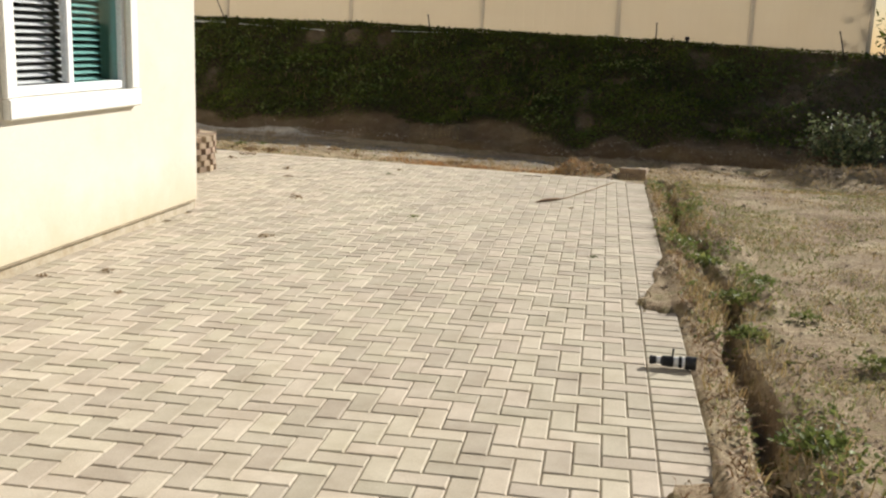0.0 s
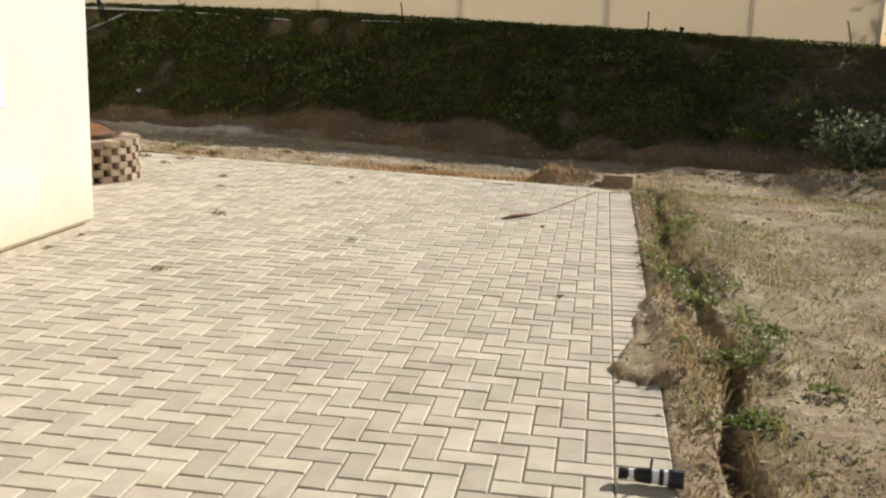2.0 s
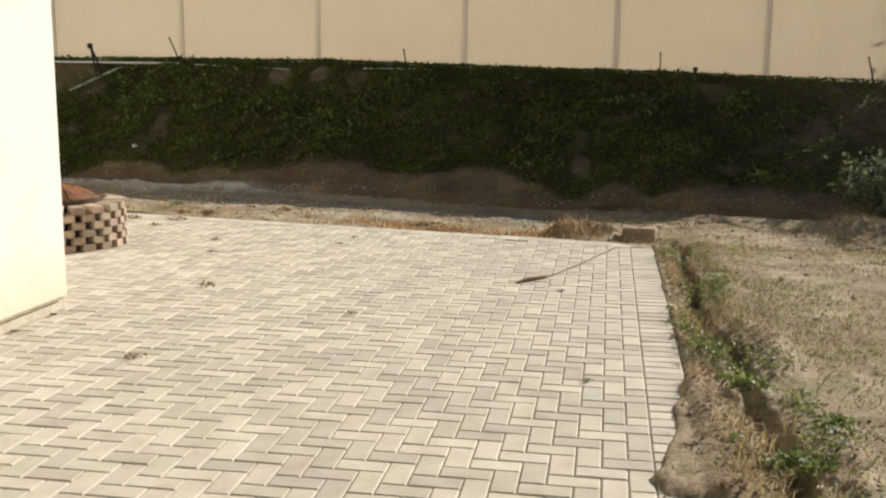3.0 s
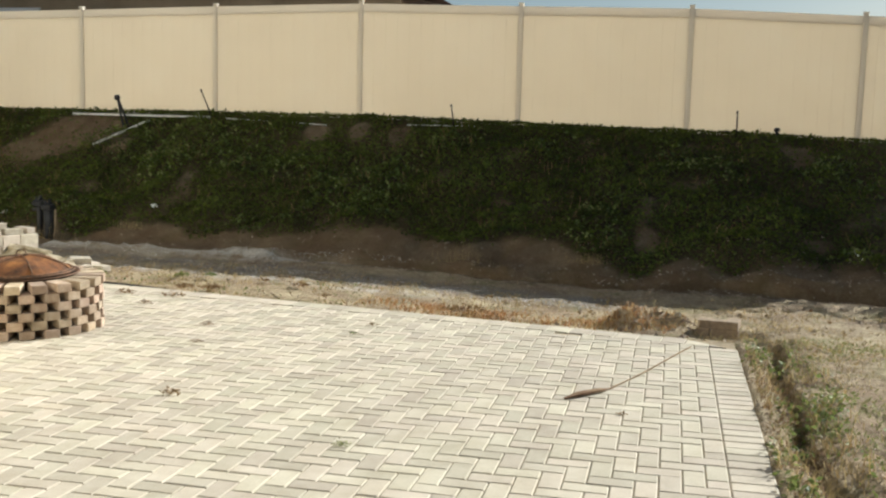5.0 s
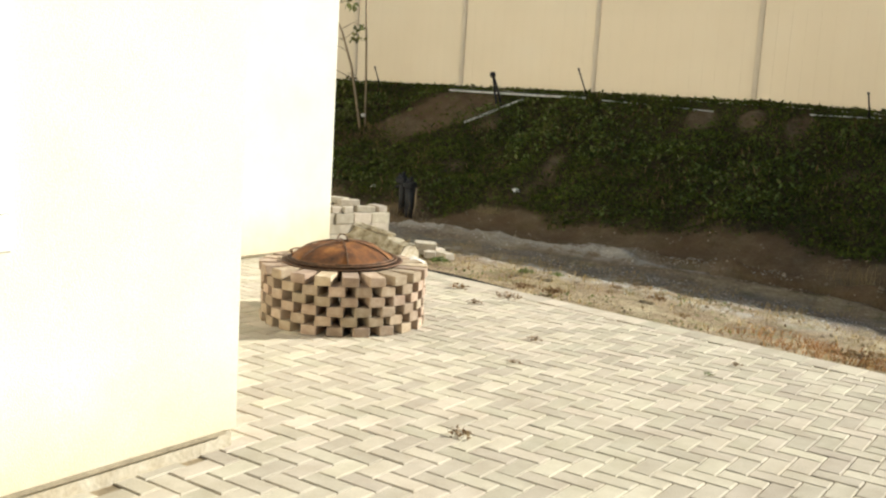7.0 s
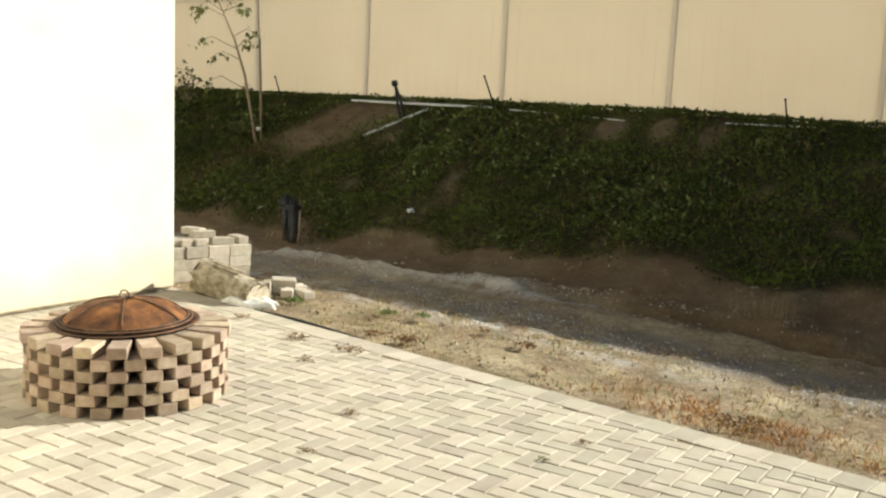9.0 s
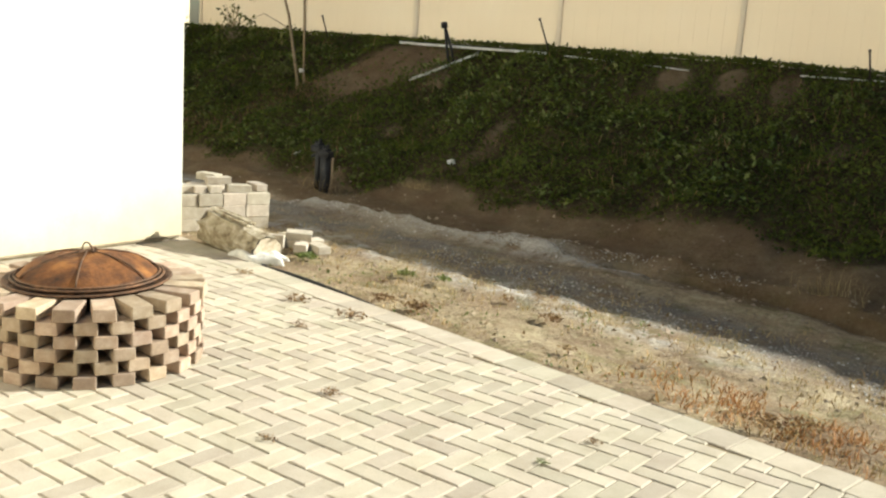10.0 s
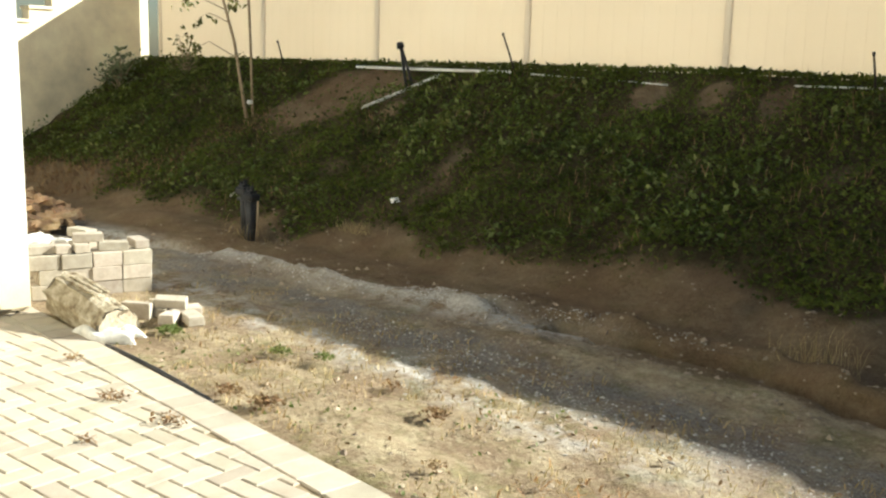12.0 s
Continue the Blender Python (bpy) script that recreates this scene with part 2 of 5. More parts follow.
def vnoise(x, y, s):
    """Smooth value noise of cell size s metres, 0 to 1."""
    u, v = np.asarray(x, float) / s, np.asarray(y, float) / s
    i, j = np.floor(u).astype(int), np.floor(v).astype(int)
    a, b = u - i, v - j
    a, b = a * a * (3 - 2 * a), b * b * (3 - 2 * b)
    g = lambda p, q: _lat[p % 64, q % 64]
    return (g(i, j) * (1 - a) + g(i + 1, j) * a) * (1 - b) + (g(i, j + 1) * (1 - a) + g(i + 1, j + 1) * a) * b


def edge_y(x):
    """The far edge of the patio."""
    return 10.62 - 0.14 * np.asarray(x, float)


def toe_y(x):
    return np.interp(x, [-14, -7, -4.5, -1.5, 1.0, 5.0], [14.5, 14.45, 14.4, 14.0, 13.4, 13.2])


def crest_z(x):
    return np.interp(x, [-30, -14, -5, 0, 4.3, 7, 20], [1.6, 1.6, 1.61, 1.54, 1.41, 1.05, 0.3])


def ground_z(x, y):
    x, y = np.asarray(x, float), np.asarray(y, float)
    toe = toe_y(x)
    s = np.clip((y - toe) / (17.25 - toe), 0, 1)
    z = crest_z(x) * s ** 1.2
    bank = np.clip(s * 8, 0, 1)
    z = z + bank * (1 - np.clip((y - 17.0) / 0.3, 0, 1)) * ((vnoise(x, y, 0.5) - 0.5) * 0.16 + (vnoise(x + 9, y, 0.17) - 0.5) * 0.05)
    out = np.where((x > 0.30) | (y > edge_y(x) - 0.02), 1.0, 0.0) * (1 - bank)       # bare earth off the patio
    rough = (vnoise(x, y, 0.9) - 0.5) * 0.028 + (vnoise(x + 3, y + 5, 0.23) - 0.5) * 0.022 + (vnoise(x, y + 11, 0.08) - 0.5) * 0.022
    fade = np.clip(np.maximum(x - 0.3, y - edge_y(x)) / 0.25, 0, 1)
    z = z + out * rough * (0.35 + 0.65 * fade) - out * 0.02
    z = z - 0.09 * np.clip((x + 4.0) / 3.5, 0, 1) * np.clip((y - edge_y(x) - 0.1) / 0.7, 0, 1) * np.clip((6 - y + toe) / 6, 0, 1)
    # trench along the foot of the bank
    yt = 13.60 + 0.10 * np.sin(x * 1.7 + 0.6) + 0.05 * np.sin(x * 4.1) - 0.05 * np.clip(x, 0, 9)
    on = np.clip((x + 4.1) / 0.4, 0, 1) * np.clip((6.5 - x) / 1.0, 0, 1)
    gap = np.clip((vnoise(x + 20, y * 0, 0.8) - 0.22) * 6, 0, 1)
    d = np.abs(y - yt)
    z = z - on * (0.5 + 0.5 * gap) * 0.36 * np.clip((0.11 + 0.05 * (vnoise(x, y, 0.16) - 0.5) - d) / 0.018, 0, 1)
    lumps = 0.35 + 0.9 * vnoise(x, y, 0.3) + 0.5 * vnoise(x + 5, y, 0.09)
    run_x = np.clip((x + 5.6) / 1.2, 0, 1) * np.clip((6.5 - x), 0, 1)
    z = z + run_x * lumps * (0.085 * np.exp(-((y - yt - 0.23) / 0.10) ** 2) + 0.020 * np.exp(-((y - yt + 0.42) / 0.18) ** 2))
    # low limed ridge that leads from the valves to the trench
    z = z + np.clip((x + 7.6) / 0.4, 0, 1) * np.clip((-4.1 - x) / 0.5, 0, 1) * lumps * 0.075 * np.exp(-((y - 13.52 - 0.05 * np.sin(x * 2.3)) / 0.13) ** 2)
    # spoil heaps by the patio's far corner and across the yard
    z = z + (0.10 + 0.10 * vnoise(x, y, 0.10)) * np.exp(-(((x + 0.25) / 0.36) ** 4 + ((y - 11.20) / 0.28) ** 2)) * (y > edge_y(x) + 0.02)
    z = z - 0.13 * np.exp(-(((x - 0.35) / 0.28) ** 4 + ((y - 11.45) / 0.2) ** 4))
    z = z + (0.13 + 0.06 * vnoise(x, y, 0.22) + 0.03 * vnoise(x, y, 0.09)) * np.exp(-((np.maximum(np.abs(x - 3.0) - 0.5, 0) / 0.5) ** 2 + ((y - 12.35) / np.where(y > 12.35, 0.12, 0.4)) ** 2))
    # trench along the side of the patio
    xt = 0.63 + 0.05 * np.sin(y * 1.3) + 0.03 * np.sin(y * 3.7) - 0.02 * np.clip(y - 7, 0, 4)
    d2 = np.abs(x - xt)
    run = np.clip((11.3 - y) / 0.4, 0, 1)
    dig = np.interp(y, [-5, 2, 5.6, 6.2, 7.5, 10.4], [0.20, 0.20, 0.17, 0.10, 0.07, 0.12])
    z = z - run * dig * np.clip(1.35 - d2 / 0.05, 0, 1) * (0.75 + 0.5 * vnoise(x * 0, y, 0.4))
    z = z + run * 0.035 * np.exp(-((d2 - 0.22) / 0.09) ** 2) * (0.3 + 1.2 * vnoise(x, y, 0.3))
    rim = np.interp(y, [4.9, 5.1, 5.3, 5.6, 5.9, 6.4, 6.9], [0.16, 0.13, 0.13, 0.19, 0.24, 0.29, 0.36]) + 0.05 * (vnoise(x * 0, y, 0.11) - 0.5)
    lap = 0.058 * np.clip((y - 5.06 + 0.14 * (vnoise(x, y * 0, 0.07) - 0.5)) / 0.05, 0, 1) * np.clip((6.8 - y) / 0.3, 0, 1) + 0.07 * np.exp(-((y - 2.55) / 0.42) ** 2)
    spill = lap * np.clip((x - rim) / 0.035, 0, 1)
    z = z + spill * np.clip((0.58 - x) / 0.2, 0, 1)
    # trench from the irrigation valves
    z = z - 0.13 * np.exp(-((y - 13.72 - 0.25 * (x + 7.5)) / 0.13) ** 2) * np.clip((-7.3 - x) / 0.2, 0, 1) * np.clip((x + 11) / 1.0, 0, 1)
    z = z + 0.12 * np.exp(-(((x + 9.2) / 0.9) ** 2 + ((y - 14.2) / 0.3) ** 2))
    inside = np.clip(np.minimum((0.36 - x) / 0.03, (edge_y(x) + 0.01 - y) / 0.05), 0, 1)
    z = z * (1 - inside) + inside * (-0.045 + 1.15 * spill + (0.014 * (vnoise(x, y, 0.06) - 0.5) + 0.014 * (vnoise(x + 3, y, 0.15) - 0.5)) * (spill > 0.03))
    under = (x < 0.10) & (y < edge_y(x) - 0.1)
    return np.where(under, -0.09, z)


def ground_material():
    m = bpy.data.materials.new("yard_earth")
    m.use_nodes = True
    nt = m.node_tree
    N, L = nt.nodes.new, nt.links.new
    b = nt.nodes["Principled BSDF"]
    geo = N("ShaderNodeNewGeometry")

    def noi(scale, detail=6, rough=0.6):
        n = N("ShaderNodeTexNoise"); n.inputs["Scale"].default_value = scale; n.inputs["Detail"].default_value = detail
        n.inputs["Roughness"].default_value = rough
        L(geo.outputs["Position"], n.inputs["Vector"])
        return n.outputs["Fac"]

    def ramp(src, a, c0, bb, c1):
        r = N("ShaderNodeValToRGB")
        r.color_ramp.elements[0].position, r.color_ramp.elements[0].color = a, (*c0, 1)
        r.color_ramp.elements[1].position, r.color_ramp.elements[1].color = bb, (*c1, 1)
        L(src, r.inputs["Fac"])
        return r.outputs["Color"]

    def mix(fac, a, c):
        x = N("ShaderNodeMix"); x.data_type = 'RGBA'
        L(fac, x.inputs["Factor"]); L(a, x.inputs[6]); L(c, x.inputs[7])
        return x.outputs[2]

    def math_(op, a, bv, clamp=False):
        q = N("ShaderNodeMath"); q.operation = op; q.use_clamp = clamp
        L(a, q.inputs[0])
        if isinstance(bv, float):
            q.inputs[1].default_value = bv
        else:
            L(bv, q.inputs[1])
        return q.outputs[0]

    sep = N("ShaderNodeSeparateXYZ"); L(geo.outputs["Position"], sep.inputs[0])
    dirt = ramp(noi(2.2, 9, 0.68), 0.3, (0.16, 0.11, 0.068), 0.7, (0.32, 0.235, 0.15))
    straw = ramp(noi(9.0), 0.3, (0.37, 0.29, 0.175), 0.7, (0.55, 0.465, 0.31))
    lime = ramp(noi(30.0), 0.3, (0.42, 0.39, 0.34), 0.7, (0.72, 0.70, 0.66))
    green = ramp(noi(14.0), 0.3, (0.10, 0.11, 0.035), 0.7, (0.22, 0.20, 0.08))
    # dry straw on the strip by the patio and the yard
    f1 = ramp(math_('ADD', math_('MULTIPLY', noi(1.7), 0.5), math_('MULTIPLY', noi(27.0, 8, 0.75), 0.5)), 0.45, (0, 0, 0), 0.60, (1, 1, 1))
    c = mix(f1, dirt, straw)
    f2 = ramp(noi(3.1, 8, 0.7), 0.51, (0, 0, 0), 0.63, (1, 1, 1))
    c = mix(math_('MULTIPLY', f2, 0.55), c, green)
    # lime crust along two bands that follow the bank
    b1 = ramp(math_('ABSOLUTE', math_('ADD', math_('ADD', sep.outputs[1], math_('MULTIPLY', sep.outputs[0], 0.12)), -11.86), 0.0), 0.0, (1, 1, 1), 0.34, (0, 0, 0))
    b2 = ramp(math_('ABSOLUTE', math_('ADD', sep.outputs[1], -13.54), 0.0), 0.0, (1, 1, 1), 0.30, (0, 0, 0))
    left = ramp(math_('MULTIPLY', math_('ADD', sep.outputs[0], 7.5), 0.1), 0.36, (1, 1, 1), 0.42, (0, 0, 0))
    inx = ramp(math_('MULTIPLY', math_('ADD', sep.outputs[0], 7.5), 0.1), 0.46, (1, 1, 1), 0.56, (0, 0, 0))
    crust = ramp(noi(6.5, 9, 0.75), 0.36, (0, 0, 0), 0.50, (1, 1, 1))
    bands = math_('MULTIPLY', b1, inx)
    f3 = ramp(noi(4.2, 9, 0.72), 0.46, (0, 0, 0), 0.60, (1, 1, 1))
    limed = math_('MAXIMUM', math_('MULTIPLY', bands, f3), math_('MULTIPLY', math_('MULTIPLY', b2, left), crust))
    c = mix(math_('MULTIPLY', limed, 0.9), c, lime)
    # grey pebbly gravel on the strip before the trench
    gravel = ramp(noi(55.0, 5, 0.8), 0.35, (0.10, 0.085, 0.07), 0.66, (0.36, 0.345, 0.33))
    b3 = ramp(math_('ABSOLUTE', math_('ADD', math_('ADD', sep.outputs[1], math_('MULTIPLY', sep.outputs[0], 0.10)), -12.42), 0.0), 0.18, (1, 1, 1), 0.42, (0, 0, 0))
    c = mix(math_('MULTIPLY', math_('MULTIPLY', b3, ramp(noi(2.4, 8, 0.7), 0.36, (0, 0, 0), 0.56, (1, 1, 1))), ramp(math_('MULTIPLY', math_('ADD', sep.outputs[0], 7.5), 0.1), 0.66, (0.8, 0.8, 0.8), 0.74, (0, 0, 0))), c, gravel)
    # darker earth where the ground cover grows higher up the bank
    dark_soil = ramp(noi(11.0), 0.3, (0.035, 0.028, 0.012), 0.7, (0.085, 0.07, 0.035))
    # browner earth from the bank's foot up, shade put into its colour
    shaded_earth = ramp(noi(6.0), 0.3, (0.10, 0.062, 0.032), 0.7, (0.18, 0.118, 0.066))
    bank_mask = ramp(math_('ADD', math_('MULTIPLY', math_('ADD', sep.outputs[1], -12.55), 0.5), math_('MULTIPLY', math_('ADD', noi(2.6, 7), -0.2), 0.5)), 0.5, (0, 0, 0), 0.62, (1, 1, 1))
    c = mix(math_('MULTIPLY', math_('MULTIPLY', bank_mask, math_('SUBTRACT', math_('MULTIPLY', limed, -1.0), -1.0)), 0.72), c, shaded_earth)
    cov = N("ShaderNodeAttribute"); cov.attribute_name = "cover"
    cover_mask = ramp(math_('ADD', cov.outputs["Fac"], math_('MULTIPLY', math_('ADD', noi(5.0, 6), -0.5), 0.6)), 0.25, (0, 0, 0), 0.6, (1, 1, 1))
    c = mix(math_('MULTIPLY', cover_mask, 0.8), c, dark_soil)
    h = N("ShaderNodeHueSaturation")
    L(math_('ADD', math_('MULTIPLY', noi(70.0, 6, 0.75), 1.3), 0.35), h.inputs["Value"])
    L(c, h.inputs["Color"]); L(h.outputs["Color"], b.inputs["Base Color"])
    b.inputs["Roughness"].default_value = 0.97
    b.inputs["Specular IOR Level"].default_value = 0.15
    bp = N("ShaderNodeBump"); bp.inputs["Strength"].default_value = 0.8; bp.inputs["Distance"].default_value = 0.025
    L(math_('ADD', noi(22.0, 8, 0.7), math_('MULTIPLY', noi(95.0, 4), 0.35)), bp.inputs["Height"])
    L(bp.outputs["Normal"], b.inputs["Normal"])
    return m


M_GROUND = ground_material()


def spread(*pieces):
    out = []
    for a, b, step in pieces:
        out.extend(np.arange(a, b, step))
    return np.array(out)


gx = spread((-600, -40, 80), (-40, -16, 4), (-16, -8, 0.16), (-8, -4.4, 0.07), (-4.4, 0.1, 0.045), (0.1, 1.2, 0.025), (1.2, 4.0, 0.07), (4.0, 9, 0.2), (9, 40, 4), (40, 641, 80))
gy = spread((-600, -40, 80), (-40, -4, 4), (-4, 2, 0.4), (2, 10.0, 0.05), (10.0, 13.2, 0.04), (13.2, 13.95, 0.014), (13.95, 14.4, 0.04), (14.4, 17.6, 0.08), (17.6, 20, 0.4), (20, 40, 4), (40, 641, 80))
GX, GY = np.meshgrid(gx, gy)
GZ = ground_z(GX, GY)
_n = len(gx)
_idx = np.arange(len(gy) * _n).reshape(len(gy), _n)
_f = np.stack([_idx[:-1, :-1], _idx[:-1, 1:], _idx[1:, 1:], _idx[1:, :-1]], -1).reshape(-1, 4)
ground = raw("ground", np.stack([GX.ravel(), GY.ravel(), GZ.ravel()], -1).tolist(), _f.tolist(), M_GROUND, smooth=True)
tagged(ground, "bare dry earth with trenches, lime crust and a steep bank", "ground", kind="structure")

# ---- the house: two blocks of stucco, the far one set back ----
HOUSE = Matrix.Translation((-3.383, 7.329, 0)) @ Matrix.Rotation(radians(-1.5), 4, 'Z')   # near block's corner; local x out, y along the wall
house = holder("house", HOUSE, "cream stucco house with a white-trimmed sliding window", "house", kind="structure")
W0, W1, S0, S1 = -2.43, -1.10, 1.02, 2.29     # window opening along the wall, and its height
bm = bmesh.new()
box(bm, -0.2, 0, -14, W0, 0.078, 5.6)
box(bm, -0.2, 0, W1, 0, 0.078, 5.6)
box(bm, -0.2, 0, W0, W1, 0.078, S0)
box(bm, -0.2, 0, W0, W1, S1, 5.6)
box(bm, -8.5, -0.2, -0.2, 0, 0.078, 5.6)
box(bm, -8.5, -0.2, -14, -13.8, 0.078, 5.6)
box(bm, -8.7, -8.5, -14, 0, 0.078, 5.6)
part("wall", bm, M_STUCCO, house)
FX, FY = -3.325, 4.086                            # far block's outer corner
bm = bmesh.new()
box(bm, FX - 0.2, FX, 0.004, FY, 0.03, 5.6)
box(bm, -8.5, FX - 0.2, FY - 0.2, FY, 0.03, 5.6)
part("wall", bm, M_STUCCO, house)
bm = bmesh.new()
box(bm, -8.9, 0.25, -14.2, 0.25, 5.604, 5.8)
part("roof", bm, M_ROOF, house)
bm = bmesh.new()
box(bm, -8.9, FX + 0.25, 0.26, FY + 0.25, 5.604, 5.8)
part("roof", bm, M_ROOF, house)
bm = bmesh.new()                               # dark metal drip edge under the plaster, and the footing under it
box(bm, -0.12, 0.010, -14, -0.06, 0.066, 0.080)
box(bm, FX - 0.12, FX + 0.010, 0.0, FY - 0.02, 0.022, 0.034)
part("weep_screed", bm, M_SCREED, house)
bm = bmesh.new()
box(bm, -8.6, -0.012, -14, -0.012, -0.08, 0.066)
box(bm, -8.5, FX - 0.012, 0.0, FY - 0.012, -0.08, 0.022)
part("footing", bm, M_FOOT, house)

window = holder("window_1", HOUSE, "white vinyl sliding window with lowered white slat blinds", "window", kind="structure")
bm = bmesh.new()                               # foam trim round the opening
t = 0.105
box(bm, -0.004, 0.035, W0 - t, W0, S0 + 0.003, S1 + t, 0.006)
box(bm, -0.004, 0.035, W1, W1 + t, S0 + 0.003, S1 + t, 0.006)
box(bm, -0.004, 0.035, W0, W1, S1, S1 + t, 0.006)
part("trim", bm, M_TRIM, window)
bm = bmesh.new()
box(bm, -0.004, 0.050, W0 - t, W1 + t, S0 - 0.118, S0, 0.008)
part("window_sill", bm, M_TRIM, window)
MID = -1.775
bm = bmesh.new()
for y0, y1, z0, z1 in ((W0, W0 + 0.045, S0, S1), (W1 - 0.045, W1, S0, S1), (W0 + 0.045, W1 - 0.045, S0 + 0.004, S0 + 0.06), (W0 + 0.045, W1 - 0.045, S1 - 0.05, S1)):
    box(bm, -0.09, -0.012, y0, y1, z0, z1, 0.004)
part("window_frame", bm, M_VINYL_W, window)
bm = bmesh.new()
box(bm, -0.075, -0.022, MID - 0.03, MID + 0.03, S0 + 0.06, S1 - 0.05, 0.004)
part("mullion", bm, M_VINYL_W, window)
for y0, y1, xg, gm in ((W0 + 0.045, MID - 0.03, -0.034, M_GLASS), (MID + 0.03, W1 - 0.045, -0.05, M_GLASS_T)):
    bm = bmesh.new()
    box(bm, xg - 0.003, xg, y0, y1, S0 + 0.06, S1 - 0.05)
    part("pane", bm, gm, window).visible_shadow = False
    blind = tagged(new("blind"), "white horizontal slat blind")
    blind.parent = window
    first = None
    k = 0
    z = S0 + 0.075
    while z < S1 - 0.05:
        bm = bmesh.new()
        box(bm, -0.024, 0.024, y0 + 0.012, y1 - (0.012 if y0 < MID - 0.1 else 0.10), -0.0015, 0.0015, 0)
        if first is None:
            first = part("slat", bm, M_BLIND, blind)
            s = first
        else:
            bm.free()
            s = new("slat", first.data)
            s.parent = blind
        s.matrix_basis = pose(-0.13, 0, z, 0, 22, 0)
        z += 0.043
        k += 1
bm = bmesh.new()
box(bm, -1.6, -0.21, W0 - 0.4, W1 + 0.4, S0 - 0.4, S1 + 0.4)
bmesh.ops.delete(bm, geom=[f for f in bm.faces if f.calc_center_median().x > -0.3], context='FACES')
part("room", bm, M_ROOM, house)

# ---- fences ----
FENCE_Y = 17.6
fence = holder("back_fence", pose(0, FENCE_Y, 0), "tall tan vinyl privacy fence on top of the bank", "fence", kind="structure")
posts = [-13.98, -11.55, -9.38, -7.09, -4.76, -2.37, 0.0, 2.24, 4.17]
for i, px in enumerate(posts):
    zb = float(crest_z(px)) - 0.12
    zt = float(np.interp(px, [-14.3, -5, -2.4, 0, 2.24, 4.3], [3.12, 3.29, 3.24, 3.20, 3.10, 3.0])) + 0.03
    bm = bmesh.new()
    box(bm, px - 0.03, px + 0.03, -0.034, 0.034, zb, zt, 0.006)
    box(bm, px - 0.038, px + 0.038, -0.042, 0.042, zt, zt + 0.02, 0.005)
    part("post", bm, M_FENCE_POST, fence)
    if i:
        pa = posts[i - 1]
        za = float(np.interp(pa, [-14.3, -5, -2.4, 0, 2.24, 4.3], [3.12, 3.29, 3.24, 3.20, 3.10, 3.0]))
        zc = zt - 0.03
        ba, bb = float(crest_z(pa)) - 0.1, float(crest_z(px)) - 0.1
        x0, x1 = pa + 0.03, px - 0.03
        bm = bmesh.new()
        cols = []
        for k in range(14):                    # boards locked into one sheet, with a shallow groove at each joint
            for off, dep in ((-0.004, 0.011), (0.0, 0.0085), (0.004, 0.011)):
                x = min(max(x0 + (x1 - x0) * k / 13 + off, x0), x1)
                u = (x - x0) / (x1 - x0)
                if cols and x - cols[-1][0] < 1e-5:
                    continue
                cols.append((x, dep, ba + (bb - ba) * u, za + (zc - za) * u - 0.1))
        ring = [(x, -d, z0, z1) for x, d, z0, z1 in cols] + [(x, d, z0, z1) for x, d, z0, z1 in reversed(cols)]
        lo = [bm.verts.new((x, y, z0)) for x, y, z0, z1 in ring]
        hi = [bm.verts.new((x, y, z1)) for x, y, z0, z1 in ring]
        for q in range(len(ring)):
            w = (q + 1) % len(ring)
            bm.faces.new((lo[q], lo[w], hi[w], hi[q]))
        part("panel", bm, M_FENCE, fence)
        bm = bmesh.new()
        vs = []
        for x, z in ((x0, za - 0.12), (x1, zc - 0.12), (x1, zc), (x0, za)):
            vs.append((bm.verts.new((x, -0.024, z)), bm.verts.new((x, 0.024, z))))
        bm.faces.new([v[0] for v in vs]); bm.faces.new([v[1] for v in vs][::-1])
        for q in range(4):
            bm.faces.new((vs[(q + 1) % 4][0], vs[q][0], vs[q][1], vs[(q + 1) % 4][1]))
        part("top_rail", bm, M_FENCE_POST, fence)

side = holder("side_wall", pose(-14.3, 0, 0), "tan stucco garden wall stepping down beside the bank", "wall", kind="structure")
bm = bmesh.new()
for ya, yb, zt in ((16.3, 17.52, 3.1), (15.95, 16.3, 2.62), (15.6, 15.95, 2.25), (11.0, 15.6, 2.06), (4.0, 11.0, 1.9)):
    box(bm, -0.1, 0.1, ya + 0.001, yb, -0.2, zt, 0)
part("wall", bm, M_BLOCK, side)
bm = bmesh.new()
for ya, yb, zt in ((16.3, 17.52, 3.1), (15.93, 16.3, 2.62), (15.58, 15.95, 2.25), (11.0, 15.6, 2.06), (4.0, 11.0, 1.9)):
    box(bm, -0.13, 0.13, ya + 0.004, yb, zt + 0.002, zt + 0.05, 0.008)
part("coping", bm, M_BLOCK, side)

# ---- fire pit: rings of loose pavers, a rusted bowl with a spark screen ----
def paver_block(lx, ly, lz, bevel, seed, material=M_BRICK):
    bm = bmesh.new()
    box(bm, -lx / 2, lx / 2, -ly / 2, ly / 2, -lz / 2, lz / 2, bevel)
    r = random.Random(seed)
    for v in bm.verts:
        v.co += Vector((r.uniform(-1, 1), r.uniform(-1, 1), r.uniform(-1, 1))) * 0.0018
    me = bpy.data.meshes.new("paver_block")
    bm.to_mesh(me)
    bm.free()
    me.materials.append(material)
    return me


